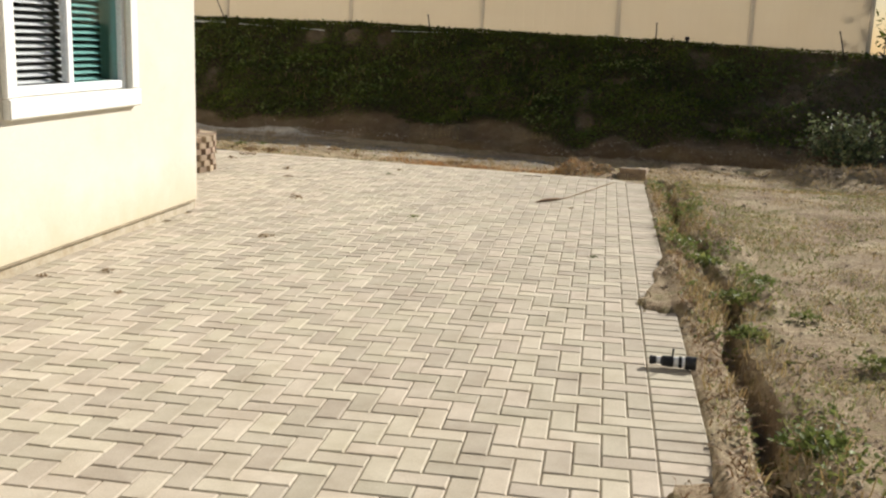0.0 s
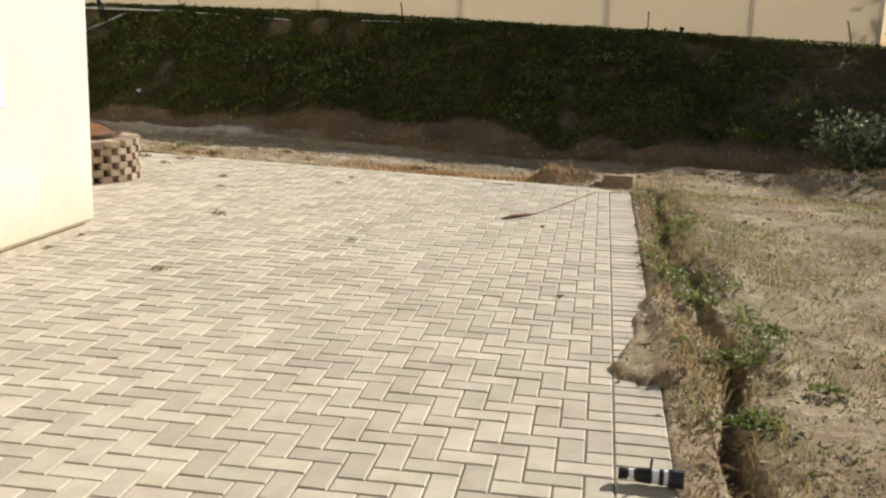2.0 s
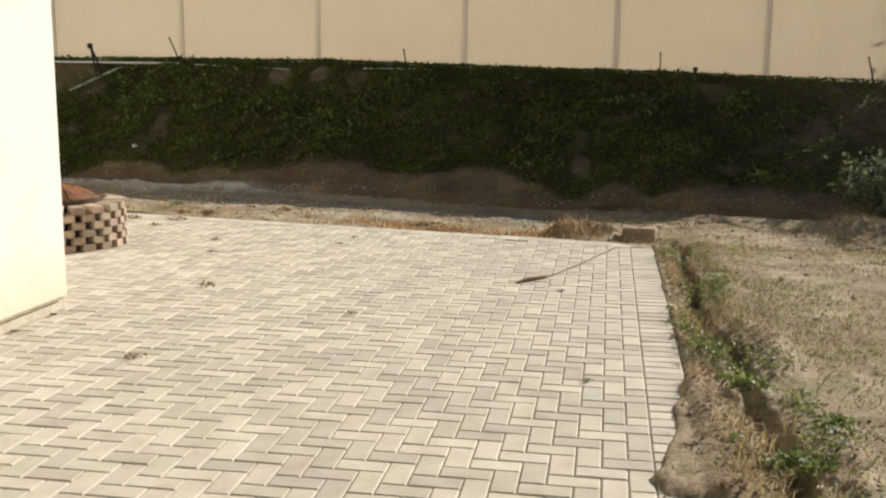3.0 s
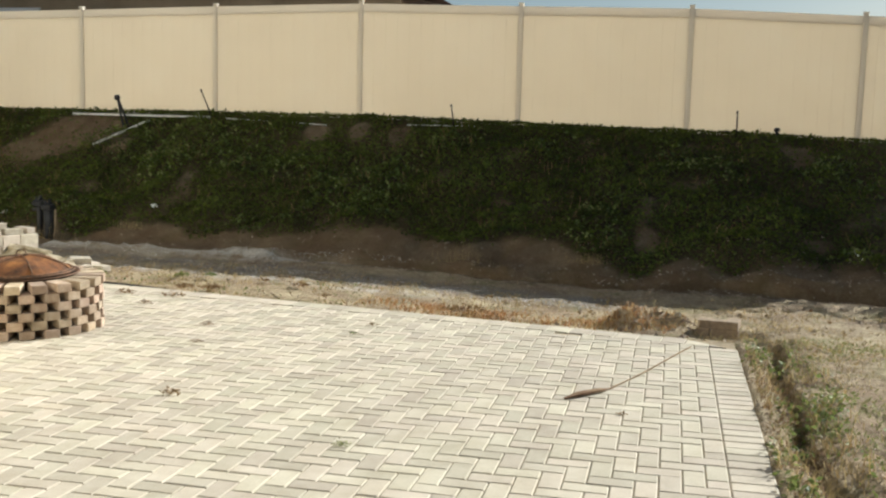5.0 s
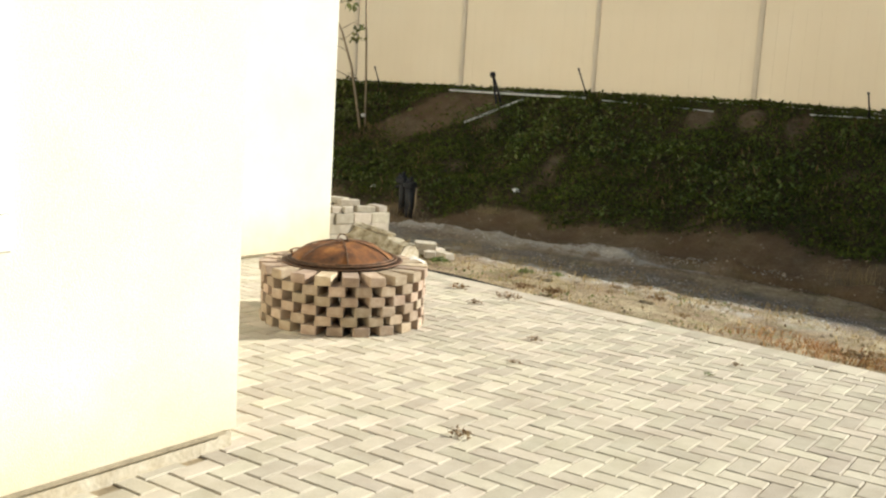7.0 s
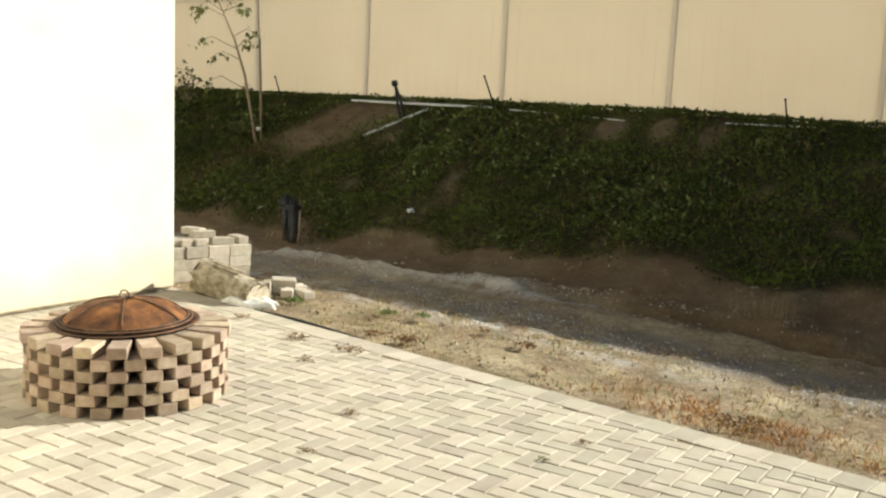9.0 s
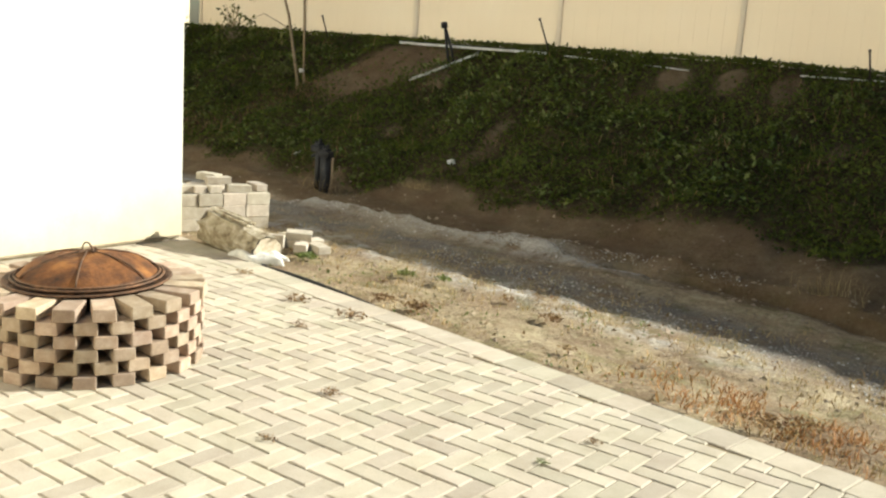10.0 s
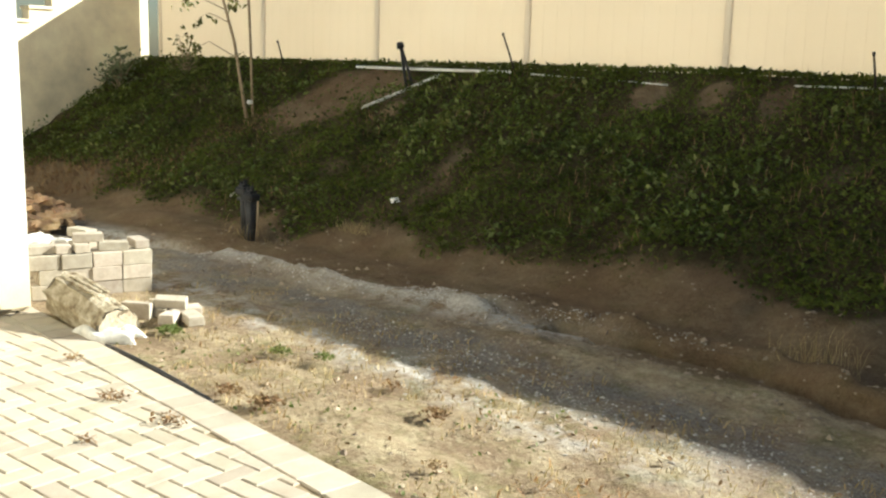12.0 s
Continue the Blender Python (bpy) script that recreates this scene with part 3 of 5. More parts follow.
BLOCKS = [paver_block(0.2, 0.1, 0.06, 0.004, k) for k in range(5)]
BLOCKS3 = [paver_block(0.2, 0.1, 0.06, 0.006, k + 30, M_BRICK_SHADED) for k in range(3)]
BLOCKS2 = [paver_block(0.2, 0.1, 0.06, 0.004, k + 9, M_BRICK2) for k in range(5)]
PIT = (-4.64, 9.44)
pit = holder("fire_pit", pose(PIT[0], PIT[1], 0), "round fire pit of staggered loose tan pavers", "fire pit")
rng = random.Random(3)
RINGS, PER = 5, 20
for c in range(RINGS + 1):
    top = c == RINGS
    for k in range(PER):
        a = 2 * math.pi * (k + 0.5 * (c % 2)) / PER + rng.uniform(-0.012, 0.012)
        r = (0.430 if not top else 0.440) + rng.uniform(-0.008, 0.008)
        b = new("brick", BLOCKS[rng.randrange(5)])
        b.parent = pit
        b.matrix_basis = pose(r * math.cos(a), r * math.sin(a), 0.031 + 0.0615 * c + (0.003 if top else 0), rng.uniform(-1, 1), rng.uniform(-0.8, 0.8), math.degrees(a) + rng.uniform(-3.5, 3.5))

bowl = holder("fire_bowl", pose(PIT[0] - 0.02, PIT[1], 0.375, 1.5, -1.0, 0), "rusted steel fire bowl with a domed mesh screen", "fire bowl")
bm = bmesh.new()
lathe(bm, [(0.0005, -0.155), (0.16, -0.13), (0.27, -0.07), (0.325, 0.004), (0.375, 0.012), (0.39, 0.016), (0.395, 0.010), (0.385, 0.004), (0.33, -0.004), (0.27, -0.08), (0.16, -0.14), (0.0005, -0.165)], 56)
part("bowl", bm, M_RUST_D, bowl, smooth=True)
bm = bmesh.new()
for rr, zz, w in ((0.352, 0.024, 0.007), (0.335, 0.034, 0.006)):
    tube(bm, [(rr * math.cos(2 * math.pi * k / 64), rr * math.sin(2 * math.pi * k / 64), zz) for k in range(65)], w, 6, False)
part("rim", bm, M_RUST_D, bowl, smooth=True)
DOME = [(0.325, 0.033), (0.30, 0.054), (0.25, 0.083), (0.19, 0.106), (0.12, 0.122), (0.06, 0.129), (0.0005, 0.131)]
bm = bmesh.new()
lathe(bm, DOME, 48)
for v in bm.verts:
    v.co.z += 0.006 * math.sin(v.co.x * 19 + v.co.y * 7) + 0.004 * math.sin(v.co.y * 31)
part("spark_screen", bm, M_RUST, bowl, "rust-orange steel mesh dome", smooth=True)
for k in range(6):
    a = math.pi * k / 3 + 0.3
    bm = bmesh.new()
    tube(bm, [(r * math.cos(a), r * math.sin(a), z + 0.008) for r, z in DOME], 0.005, 6)
    part("rib", bm, M_RUST_D, bowl, smooth=True)
bm = bmesh.new()
tube(bm, [(0.045 * math.cos(q), 0, 0.131 + 0.048 * math.sin(q)) for q in (math.pi * k / 14 for k in range(15))], 0.004, 6)
part("handle", bm, M_RUST_D, bowl, smooth=True)
bm = bmesh.new()
tube(bm, [(-0.375, 0.06, 0.012), (-0.415, 0.05, 0.03), (-0.425, 0.0, 0.036), (-0.415, -0.05, 0.03), (-0.375, -0.06, 0.012)], 0.006, 6)
part("handle", bm, M_RUST_D, bowl, smooth=True)

# ---- stack of spare pavers by the far corner of the house ----
stack = holder("brick_stack", pose(-6.90, 11.66, -0.02, 0, 0, -20), "stack of spare tan pavers set on edge by the house corner", "brick stack")
rng = random.Random(11)
for c in range(3):
    for j in range(4):
        for k in range(8):
            if c == 2 and k > 1 and rng.random() < 0.12:
                continue
            b = new("brick", BLOCKS2[rng.randrange(5)])
            b.parent = stack
            b.matrix_basis = pose(-0.035 - 0.064 * k + rng.uniform(-0.006, 0.006), 0.10 + 0.203 * j + rng.uniform(-0.006, 0.006) + (0.05 if c % 2 and j < 2 else 0),
                                  0.051 + 0.1015 * c, 90 + rng.uniform(-1.5, 1.5), 0, 90 + rng.uniform(-2.5, 2.5))
for x, y, z, rx, ry, rz in ((-0.11, 0.34, 0.338, 0, 0, 4), (-0.12, 0.22, 0.338, 0, 0, 2), (-0.10, 0.10, 0.338, 0, 0, 92), (-0.30, 0.45, 0.338, 0, 0, 12), (-0.08, 0.56, 0.338, 0, 2, 86), (-0.14, 0.75, 0.338, 0, 0, 5), (-0.12, 0.40, 0.401, 0, 0, 84), (-0.33, 0.40, 0.401, 0, 0, 30)):
    b = new("brick", BLOCKS2[rng.randrange(5)])
    b.parent = stack
    b.matrix_basis = pose(x, y, z, rx, ry, rz)

# loose pavers tumbled beside the log
for x, y, z, rx, ry, rz in ((-5.62, 11.80, 0.03, 0, 0, 20), (-5.50, 11.93, 0.03, 4, 0, 70), (-5.42, 11.76, 0.03, 0, 5, 130),
                            (-5.55, 11.86, 0.092, 8, 3, 45), (-5.72, 11.93, 0.04, 0, 8, 100), (-5.33, 11.86, 0.025, 0, 0, 160), (-5.66, 11.68, 0.05, 88, 0, 30)):
    b = tagged(new("brick", BLOCKS2[int(abs(x * 100)) % 5]), "loose tan paver lying on the dry ground", "brick", "loose pavers by the log")
    b.matrix_world = pose(x - 0.36, y + 0.22, z - 0.01, rx, ry, rz)

# ---- split log ----
log = holder("log", pose(-6.36, 11.62, 0.135, 0, 9, -4), "weathered grey log with a sawn end lying by the patio", "log")
rng = random.Random(5)
bm = bmesh.new()
SID, RNG = 26, 12
rings = []
prof = [1 + 0.04 * math.sin(3 * q + 1) + 0.035 * math.sin(7 * q) + 0.03 * math.sin(11 * q + 2) for q in (2 * math.pi * k / SID for k in range(SID))]
for i in range(RNG + 1):
    u = i / RNG
    r = 0.150 - 0.02 * u
    rings.append([bm.verts.new((0.66 * u + (0.02 * rng.uniform(-1, 1) if 0 < i < RNG else 0.035 * rng.uniform(-1, 1)), r * prof[k] * math.cos(2 * math.pi * k / SID) * (1 + rng.uniform(-0.04, 0.04)),
                                r * prof[k] * math.sin(2 * math.pi * k / SID) * (1 + rng.uniform(-0.04, 0.04)))) for k in range(SID)])
for a, b in zip(rings, rings[1:]):
    for k in range(SID):
        bm.faces.new((a[k], b[k], b[(k + 1) % SID], a[(k + 1) % SID]))
part("bark", bm, M_LOG, log)
for u, s in ((0.0, 1), (0.66, -1)):
    bm = bmesh.new()
    ctr = bm.verts.new((u + 0.012 * s, 0, 0))
    rad = 0.147 if u == 0 else 0.127
    vs = [bm.verts.new((u + 0.006 * s, rad * prof[k] * math.cos(2 * math.pi * k / SID), rad * prof[k] * math.sin(2 * math.pi * k / SID))) for k in range(SID)]
    for k in range(SID):
        bm.faces.new((ctr, vs[k], vs[(k + 1) % SID]))
    part("sawn_end", bm, M_LOGEND, log)
for k in range(5):
    bm = bmesh.new()
    box(bm, 0, 0.45 - 0.05 * k, -0.012, 0.012, -0.008, 0.008, 0.003, pose(0.03 + 0.03 * k, -0.09 + 0.035 * k, 0.125 + 0.012 * (k % 3), rng.uniform(-20, 20), rng.uniform(-3, 3), rng.uniform(-4, 4)))
    part("splinter", bm, M_LOG, log)


# crumpled white sheeting at the log's end
def crumple(name, m, sx, sy, h, material, label, category, seed):
    n = 22
    r = np.random.RandomState(seed)
    u, v = np.meshgrid(np.linspace(-1, 1, n), np.linspace(-1, 1, n))
    d = np.clip(1 - (u ** 4 + v ** 4), 0, 1) ** 0.4
    ph = r.rand(6) * 6
    z = h * d * (0.8 + 0.2 * np.sin(5 * u + ph[0] + 3 * v) * np.cos(4 * v + ph[1])) + 0.06 * h * np.abs(np.sin(13 * u + ph[2] + 4 * v) * np.sin(11 * v + ph[3])) + 0.02 * h * r.rand(n, n)
    x, y = u * sx * (0.75 + 0.2 * np.sin(3 * v + ph[4])), v * sy * (0.75 + 0.2 * np.sin(4 * u + ph[5]))
    idx = np.arange(n * n).reshape(n, n)
    f = np.stack([idx[:-1, :-1], idx[:-1, 1:], idx[1:, 1:], idx[1:, :-1]], -1).reshape(-1, 4)
    ob = raw(name, np.stack([x.ravel(), y.ravel(), z.ravel()], -1).tolist(), f.tolist(), material, smooth=True)
    mod = ob.modifiers.new("thick", 'SOLIDIFY'); mod.thickness = 0.006
    ob.matrix_world = m
    return tagged(ob, label, category)


crumple("plastic_sheet", pose(-5.76, 11.55, -0.02, 0, 0, 15), 0.28, 0.17, 0.085, M_SHEET, "crumpled white plastic sheet at the end of the log", "sheet", 4)
crumple("white_tarp", pose(-8.06, 12.30, -0.02, 0, 0, 35), 0.42, 0.26, 0.25, M_SHEET, "folded white tarp behind the paver stack", "tarp", 9)

# ---- heap of split firewood ----
heap = holder("firewood_pile", pose(-9.75, 13.0, -0.02), "loose heap of split reddish firewood", "firewood")
rng = random.Random(21)
wood = []
for k in range(4):
    bm = bmesh.new()
    vs = []
    for x in (-0.12, 0.12):
        vs.append([bm.verts.new((x + rng.uniform(-0.02, 0.02), y, z)) for y, z in ((-0.035, -0.022), (0.035, -0.022), (0.015, 0.032), (-0.022, 0.03))])
    for q in range(4):
        bm.faces.new((vs[0][q], vs[0][(q + 1) % 4], vs[1][(q + 1) % 4], vs[1][q]))
    bm.faces.new(vs[0][::-1]); bm.faces.new(vs[1])
    bmesh.ops.recalc_face_normals(bm, faces=bm.faces)
    me = bpy.data.meshes.new("split_log"); bm.to_mesh(me); bm.free(); me.materials.append(M_WOOD)
    wood.append(me)
for k in range(210):
    r = 0.55 * math.sqrt(rng.random()); a = rng.uniform(0, 2 * math.pi)
    hmax = 0.40 * (1 - r / 0.62)
    ob = new("split_log", wood[k % 4]); ob.parent = heap
    ob.matrix_basis = pose(r * math.cos(a), r * math.sin(a), 0.04 + hmax * rng.random() ** 0.4, rng.uniform(-35, 35), rng.uniform(-25, 25), rng.uniform(0, 360))


# ---- irrigation: valves, stakes, white pipe ----
def on_ground(x, y, lift=0.0):
    return float(ground_z(x, y)) + lift


valves = holder("irrigation_valves", pose(-7.80, 14.25, on_ground(-7.80, 14.25) - 0.05), "pair of black irrigation valves on upright pipes", "irrigation valve")
for dx, dy, h, r in ((-0.10, 0.03, 0.47, 0.038), (0.06, -0.02, 0.43, 0.062)):
    bm = bmesh.new()
    tube(bm, [(dx, dy, 0), (dx + 0.006, dy, h * 0.5), (dx, dy, h)], r, 12)
    part("riser", bm, M_BLACK, valves, smooth=True)
    bm = bmesh.new()
    box(bm, dx - 0.07, dx + 0.07, dy - 0.06, dy + 0.06, h - 0.02, h + 0.05, 0.014)
    box(bm, dx - 0.04, dx + 0.04, dy - 0.045, dy + 0.045, h + 0.051, h + 0.075, 0.008)
    lathe(bm, [(0.0005, 0), (0.02, 0), (0.02, 0.04), (0.014, 0.05), (0.0005, 0.05)], 10, pose(dx + 0.015, dy, h + 0.07, 0, 8, 0))
    lathe(bm, [(0.0005, 0), (0.014, 0), (0.014, 0.03), (0.0005, 0.032)], 8, pose(dx - 0.035, dy, h + 0.07, 0, -12, 0))
    part("valve_body", bm, M_BLACK, valves)
bm = bmesh.new()
tube(bm, [(-0.20, 0.04, 0.40), (-0.11, 0.03, 0.425), (-0.02, 0.0, 0.43), (0.045, -0.02, 0.425), (0.13, -0.03, 0.43)], 0.02, 10)
part("manifold", bm, M_BLACK, valves, smooth=True)
for x0, x1, y in ((0.12, 0.16, -0.02), (-0.035, -0.03, 0.03)):
    bm = bmesh.new()
    tube(bm, [(x0, y, 0.0), ((x0 + x1) / 2 + 0.012, y, 0.2), (x1, y, 0.42)], 0.011, 8)
    part("pipe", bm, M_TWIG, valves, smooth=True)


def stake(x, y, h, lean_x, lean_y, r=0.011):
    z = on_ground(x, y, -0.06)
    s = holder("stake", pose(x, y, z), "thin dark stake leaning on the bank before the fence", "stake", "stakes along the fence")
    bm = bmesh.new()
    tube(bm, [(0, 0, 0), (lean_x * 0.5 + 0.004, lean_y * 0.5, (h + 0.06) * 0.5), (lean_x, lean_y, h + 0.06)], [r, r * 0.95, r * 0.8], 7)
    part("shaft", bm, M_STAKE, s, smooth=True)
    bm = bmesh.new()
    lathe(bm, [(0.0005, 0), (r * 1.25, 0.0), (r * 1.3, 0.03), (0.0005, 0.034)], 8, pose(lean_x, lean_y, h + 0.04))
    part("cap", bm, M_BLACK, s, smooth=True)


for a in ((-10.67, 17.2, 0.31, -0.14, 0.0), (-6.95, 17.2, 0.39, -0.19, 0.0), (-3.20, 17.1, 0.31, -0.05, 0.0), (0.65, 17.2, 0.34, 0.0, 0.0), (3.72, 17.2, 0.39, -0.11, 0.0)):
    stake(*a)
stake(-12.6, 17.2, 0.2, 0.02, 0)
prop = holder("riser_stakes", pose(-8.22, 16.92, on_ground(-8.22, 16.92) - 0.05), "two black stakes strapped together at the top", "stake")
for dx, dy in ((-0.035, 0.0), (0.045, 0.03)):
    bm = bmesh.new()
    tube(bm, [(dx, dy, 0), (dx * 0.7 - 0.07, dy * 0.5, 0.27), (-0.15, 0, 0.55)], 0.017, 8)
    part("shaft", bm, M_BLACK, prop, smooth=True)
bm = bmesh.new()
lathe(bm, [(0.0005, 0), (0.04, 0), (0.045, 0.03), (0.036, 0.07), (0.0005, 0.075)], 10, pose(-0.15, 0, 0.52, 0, -14, 0))
part("cap", bm, M_BLACK, prop, smooth=True)


def pipe_run(name, ends, r, material, label):
    n = 16
    pts = []
    for i in range(n + 1):
        u = i / n
        x = ends[0][0] + (ends[1][0] - ends[0][0]) * u
        y = ends[0][1] + (ends[1][1] - ends[0][1]) * u
        pts.append((x, y, on_ground(x, y, 0.5 * r)))
    zs = [p[2] for p in pts]
    pts = [(p[0], p[1], zs[0] + (zs[-1] - zs[0]) * i / n + (0.035 if r > 0.01 else 0.012)) for i, p in enumerate(pts)]
    bm = bmesh.new()
    tube(bm, pts, r, 8)
    return tagged(part(name, bm, material, smooth=True), label, "pipe", "white pipes on the bank")


pipe_run("water_pipe", ((-9.25, 17.1), (-6.95, 17.1)), 0.017, M_PVC, "white plastic irrigation pipe along the crest")
pipe_run("water_pipe", ((-6.7, 17.12), (-5.1, 17.1)), 0.009, M_PVC, "white plastic irrigation pipe along the crest")
pipe_run("water_pipe", ((-3.9, 17.14), (-2.9, 17.12)), 0.009, M_PVC, "white plastic irrigation pipe along the crest")
pipe_run("water_pipe", ((-7.92, 17.08), (-8.47, 16.40)), 0.019, M_PVC, "white plastic irrigation pipe running down the bank")

for x, y, rz in ((-8.9, 14.95, 20), (-6.8, 15.15, 70), (-12.2, 15.6, 10)):
    bm = bmesh.new()
    vs = [bm.verts.new(v) for v in ((-0.05, -0.03, 0.0), (0.04, -0.035, 0.01), (0.05, 0.03, 0.03), (-0.03, 0.04, 0.015), (0.0, 0.0, 0.04))]
    for k in range(4):
        bm.faces.new((vs[k], vs[(k + 1) % 4], vs[4]))
    bm.faces.new(vs[3::-1])
    tagged(part("paper_scrap", bm, M_SHEET), "crumpled white scrap caught on the bank", "litter", "scraps on the bank").matrix_world = pose(x, y, on_ground(x, y, 0.07), 20, 0, rz)
head = holder("sprinkler", pose(1.16, 17.2, on_ground(1.16, 17.2) - 0.03), "black pop-up sprinkler head on the crest", "sprinkler")
bm = bmesh.new()
tube(bm, [(0, 0, 0), (0.01, 0, 0.12)], 0.02, 10)
part("body", bm, M_BLACK, head, smooth=True)
bm = bmesh.new()
lathe(bm, [(0.0005, 0), (0.035, 0), (0.04, 0.02), (0.03, 0.05), (0.0005, 0.055)], 12, pose(0.01, 0, 0.115))
part("cap", bm, M_BLACK, head, smooth=True)

# ---- small toy on the patio's edge ----
toy = holder("toy", pose(0.265, 4.13, 0.031, 0, 0, -3), "black and white plastic toy lying on the pavers", "toy")
ROT = pose(0, 0, 0, 0, 90, 0)
for name, mt, prof, x in (("nose", M_BLACK, [(0.0005, 0), (0.018, 0), (0.021, 0.008), (0.018, 0.03), (0.010, 0.034), (0.0005, 0.034)], -0.105),
                          ("collar", M_TOYW, [(0.0005, 0), (0.017, 0), (0.018, 0.016), (0.0005, 0.016)], -0.071),
                          ("body", M_BLACK, [(0.0005, 0), (0.013, 0), (0.024, 0.01), (0.026, 0.055), (0.02, 0.06), (0.0005, 0.06)], -0.055),
                          ("barrel", M_TOYW, [(0.0005, 0), (0.022, 0), (0.024, 0.02), (0.026, 0.05), (0.0005, 0.05)], 0.005),
                          ("band", M_BLACK, [(0.0245, 0), (0.0262, 0.002), (0.0266, 0.014), (0.0245, 0.016)], 0.026),
                          ("end_cup", M_BLACK, [(0.0005, 0), (0.027, 0), (0.031, 0.012), (0.031, 0.05), (0.025, 0.05), (0.022, 0.022), (0.0005, 0.022)], 0.055)):
    bm = bmesh.new()
    lathe(bm, prof, 18, Matrix.Translation((x, 0, 0)) @ ROT)
    part(name, bm, mt, toy, smooth=False)
bm = bmesh.new()
box(bm, -0.004, 0.004, -0.006, 0.006, 0.02, 0.062, 0.002, pose(-0.004, 0, 0, 0, 4, 0))
part("lever", bm, M_BLACK, toy)


# ---- neighbour's house over the fence ----
nhouse = holder("neighbour_house", pose(-13, 25, 1.3), "taupe two-storey stucco house behind the fence", "house")
bm = bmesh.new()
box(bm, -7.5, 6.8, 0, 7, 0, 3.25)
part("wall", bm, M_NHOUSE, nhouse)
bm = bmesh.new()
box(bm, 6.804, 8.0, 0.4, 6.5, 0, 2.5)
part("wall", bm, M_STUCCO, nhouse)
bm = bmesh.new()
vs = [bm.verts.new(v) for v in ((-8, -0.4, 3.254), (7.3, -0.4, 3.254), (7.3, 7.4, 3.254), (-8, 7.4, 3.254), (-5, 3.5, 4.3), (4.5, 3.5, 4.3))]
for f in ((0, 1, 5, 4), (1, 2, 5), (2, 3, 4, 5), (3, 0, 4), (3, 2, 1, 0)):
    bm.faces.new([vs[i] for i in f])
part("roof", bm, M_ROOF, nhouse)
bm = bmesh.new()
vs = [bm.verts.new(v) for v in ((6.804, 0.1, 3.104), (9.0, 0.1, 2.62), (9.0, 6.8, 2.62), (6.804, 6.8, 3.104), (6.804, 0.1, 2.95), (9.0, 0.1, 2.504), (9.0, 6.8, 2.504), (6.804, 6.8, 2.95))]
for f in ((0, 1, 2, 3), (4, 7, 6, 5), (0, 4, 5, 1), (1, 5, 6, 2), (2, 6, 7, 3), (3, 7, 4, 0)):
    bm.faces.new([vs[i] for i in f])
part("roof", bm, M_ROOF, nhouse)
for wx in (-6.6, -2.9):
    w = tagged(new("window"), "white-framed window"); w.parent = nhouse; w.location = (wx, 0, 0)
    bm = bmesh.new()
    for x0, x1, z0, z1 in ((-0.65, -0.57, 1.6, 2.85), (0.57, 0.65, 1.6, 2.85), (-0.57, 0.57, 1.6, 1.68), (-0.57, 0.57, 2.77, 2.85), (-0.03, 0.03, 1.68, 2.77)):
        box(bm, x0, x1, -0.05, 0.01, z0, z1, 0.006)
    part("frame", bm, M_VINYL_W, w)
    bm = bmesh.new()
    box(bm, -0.57, 0.57, -0.02, -0.004, 1.68, 2.77)
    part("pane", bm, M_BLIND, w)


# ---- plants ----
def leaves(name, pts, size, material, seed, parent=None, up=0.6, droop=0.0, label=""):
    """A mesh of small folded leaves at pts; size: least and most length in metres."""
    r = np.random.RandomState(seed)
    pts = np.asarray(pts, float)
    n = len(pts)
    ln = r.uniform(size[0], size[1], n)[:, None]
    a = r.uniform(0, 2 * np.pi, n)
    el = r.normal(0.25, 0.45, n) - droop
    d = np.stack([np.cos(a) * np.cos(el), np.sin(a) * np.cos(el), np.sin(el)], -1)
    u = r.normal(0, 1, (n, 3)); u[:, 2] += up
    w = np.cross(d, u); w /= np.linalg.norm(w, axis=1)[:, None] + 1e-9
    nn = np.cross(w, d)
    wid = ln * r.uniform(0.22, 0.36, n)[:, None]
    p0, p2 = pts, pts + d * ln
    mid = pts + d * ln * 0.45
    p1, p3 = mid + w * wid + nn * wid * 0.35, mid - w * wid + nn * wid * 0.35
    V = np.stack([p0, p1, p2, p3], 1).reshape(-1, 3)
    k = np.arange(n) * 4
    F = np.concatenate([np.stack([k, k + 1, k + 2], -1), np.stack([k, k + 2, k + 3], -1)])
    return raw(name, V.tolist(), F.tolist(), material, parent, label)


def blades(name, pts, height, material, seed, lean=0.5, width=0.0025, parent=None, label=""):
    """Thin bent grass blades or stalks rooted at pts."""
    r = np.random.RandomState(seed)
    pts = np.asarray(pts, float)
    n = len(pts)
    h = r.uniform(height[0], height[1], n)[:, None]
    a = r.uniform(0, 2 * np.pi, n)
    out = np.stack([np.cos(a), np.sin(a), 0 * a], -1) * r.uniform(0.1, 1.0, n)[:, None] * lean
    side = np.stack([-np.sin(a + 0.7), np.cos(a + 0.7), 0 * a], -1) * width * r.uniform(0.6, 1.6, n)[:, None]
    mid = pts + out * h * 0.4 + np.array([0, 0, 0.6]) * h
    top = pts + out * h * 1.2 + np.array([0, 0, 0.95]) * h * r.uniform(0.55, 1, n)[:, None]
    V = np.stack([pts - side, pts + side, mid + side * 0.8, mid - side * 0.8, top], 1).reshape(-1, 3)
    k = np.arange(n) * 5
    F3 = np.stack([k + 3, k + 2, k + 4], -1).tolist()
    F4 = np.stack([k, k + 1, k + 2, k + 3], -1).tolist()
    return raw(name, V.tolist(), F4 + F3, material, parent, label)


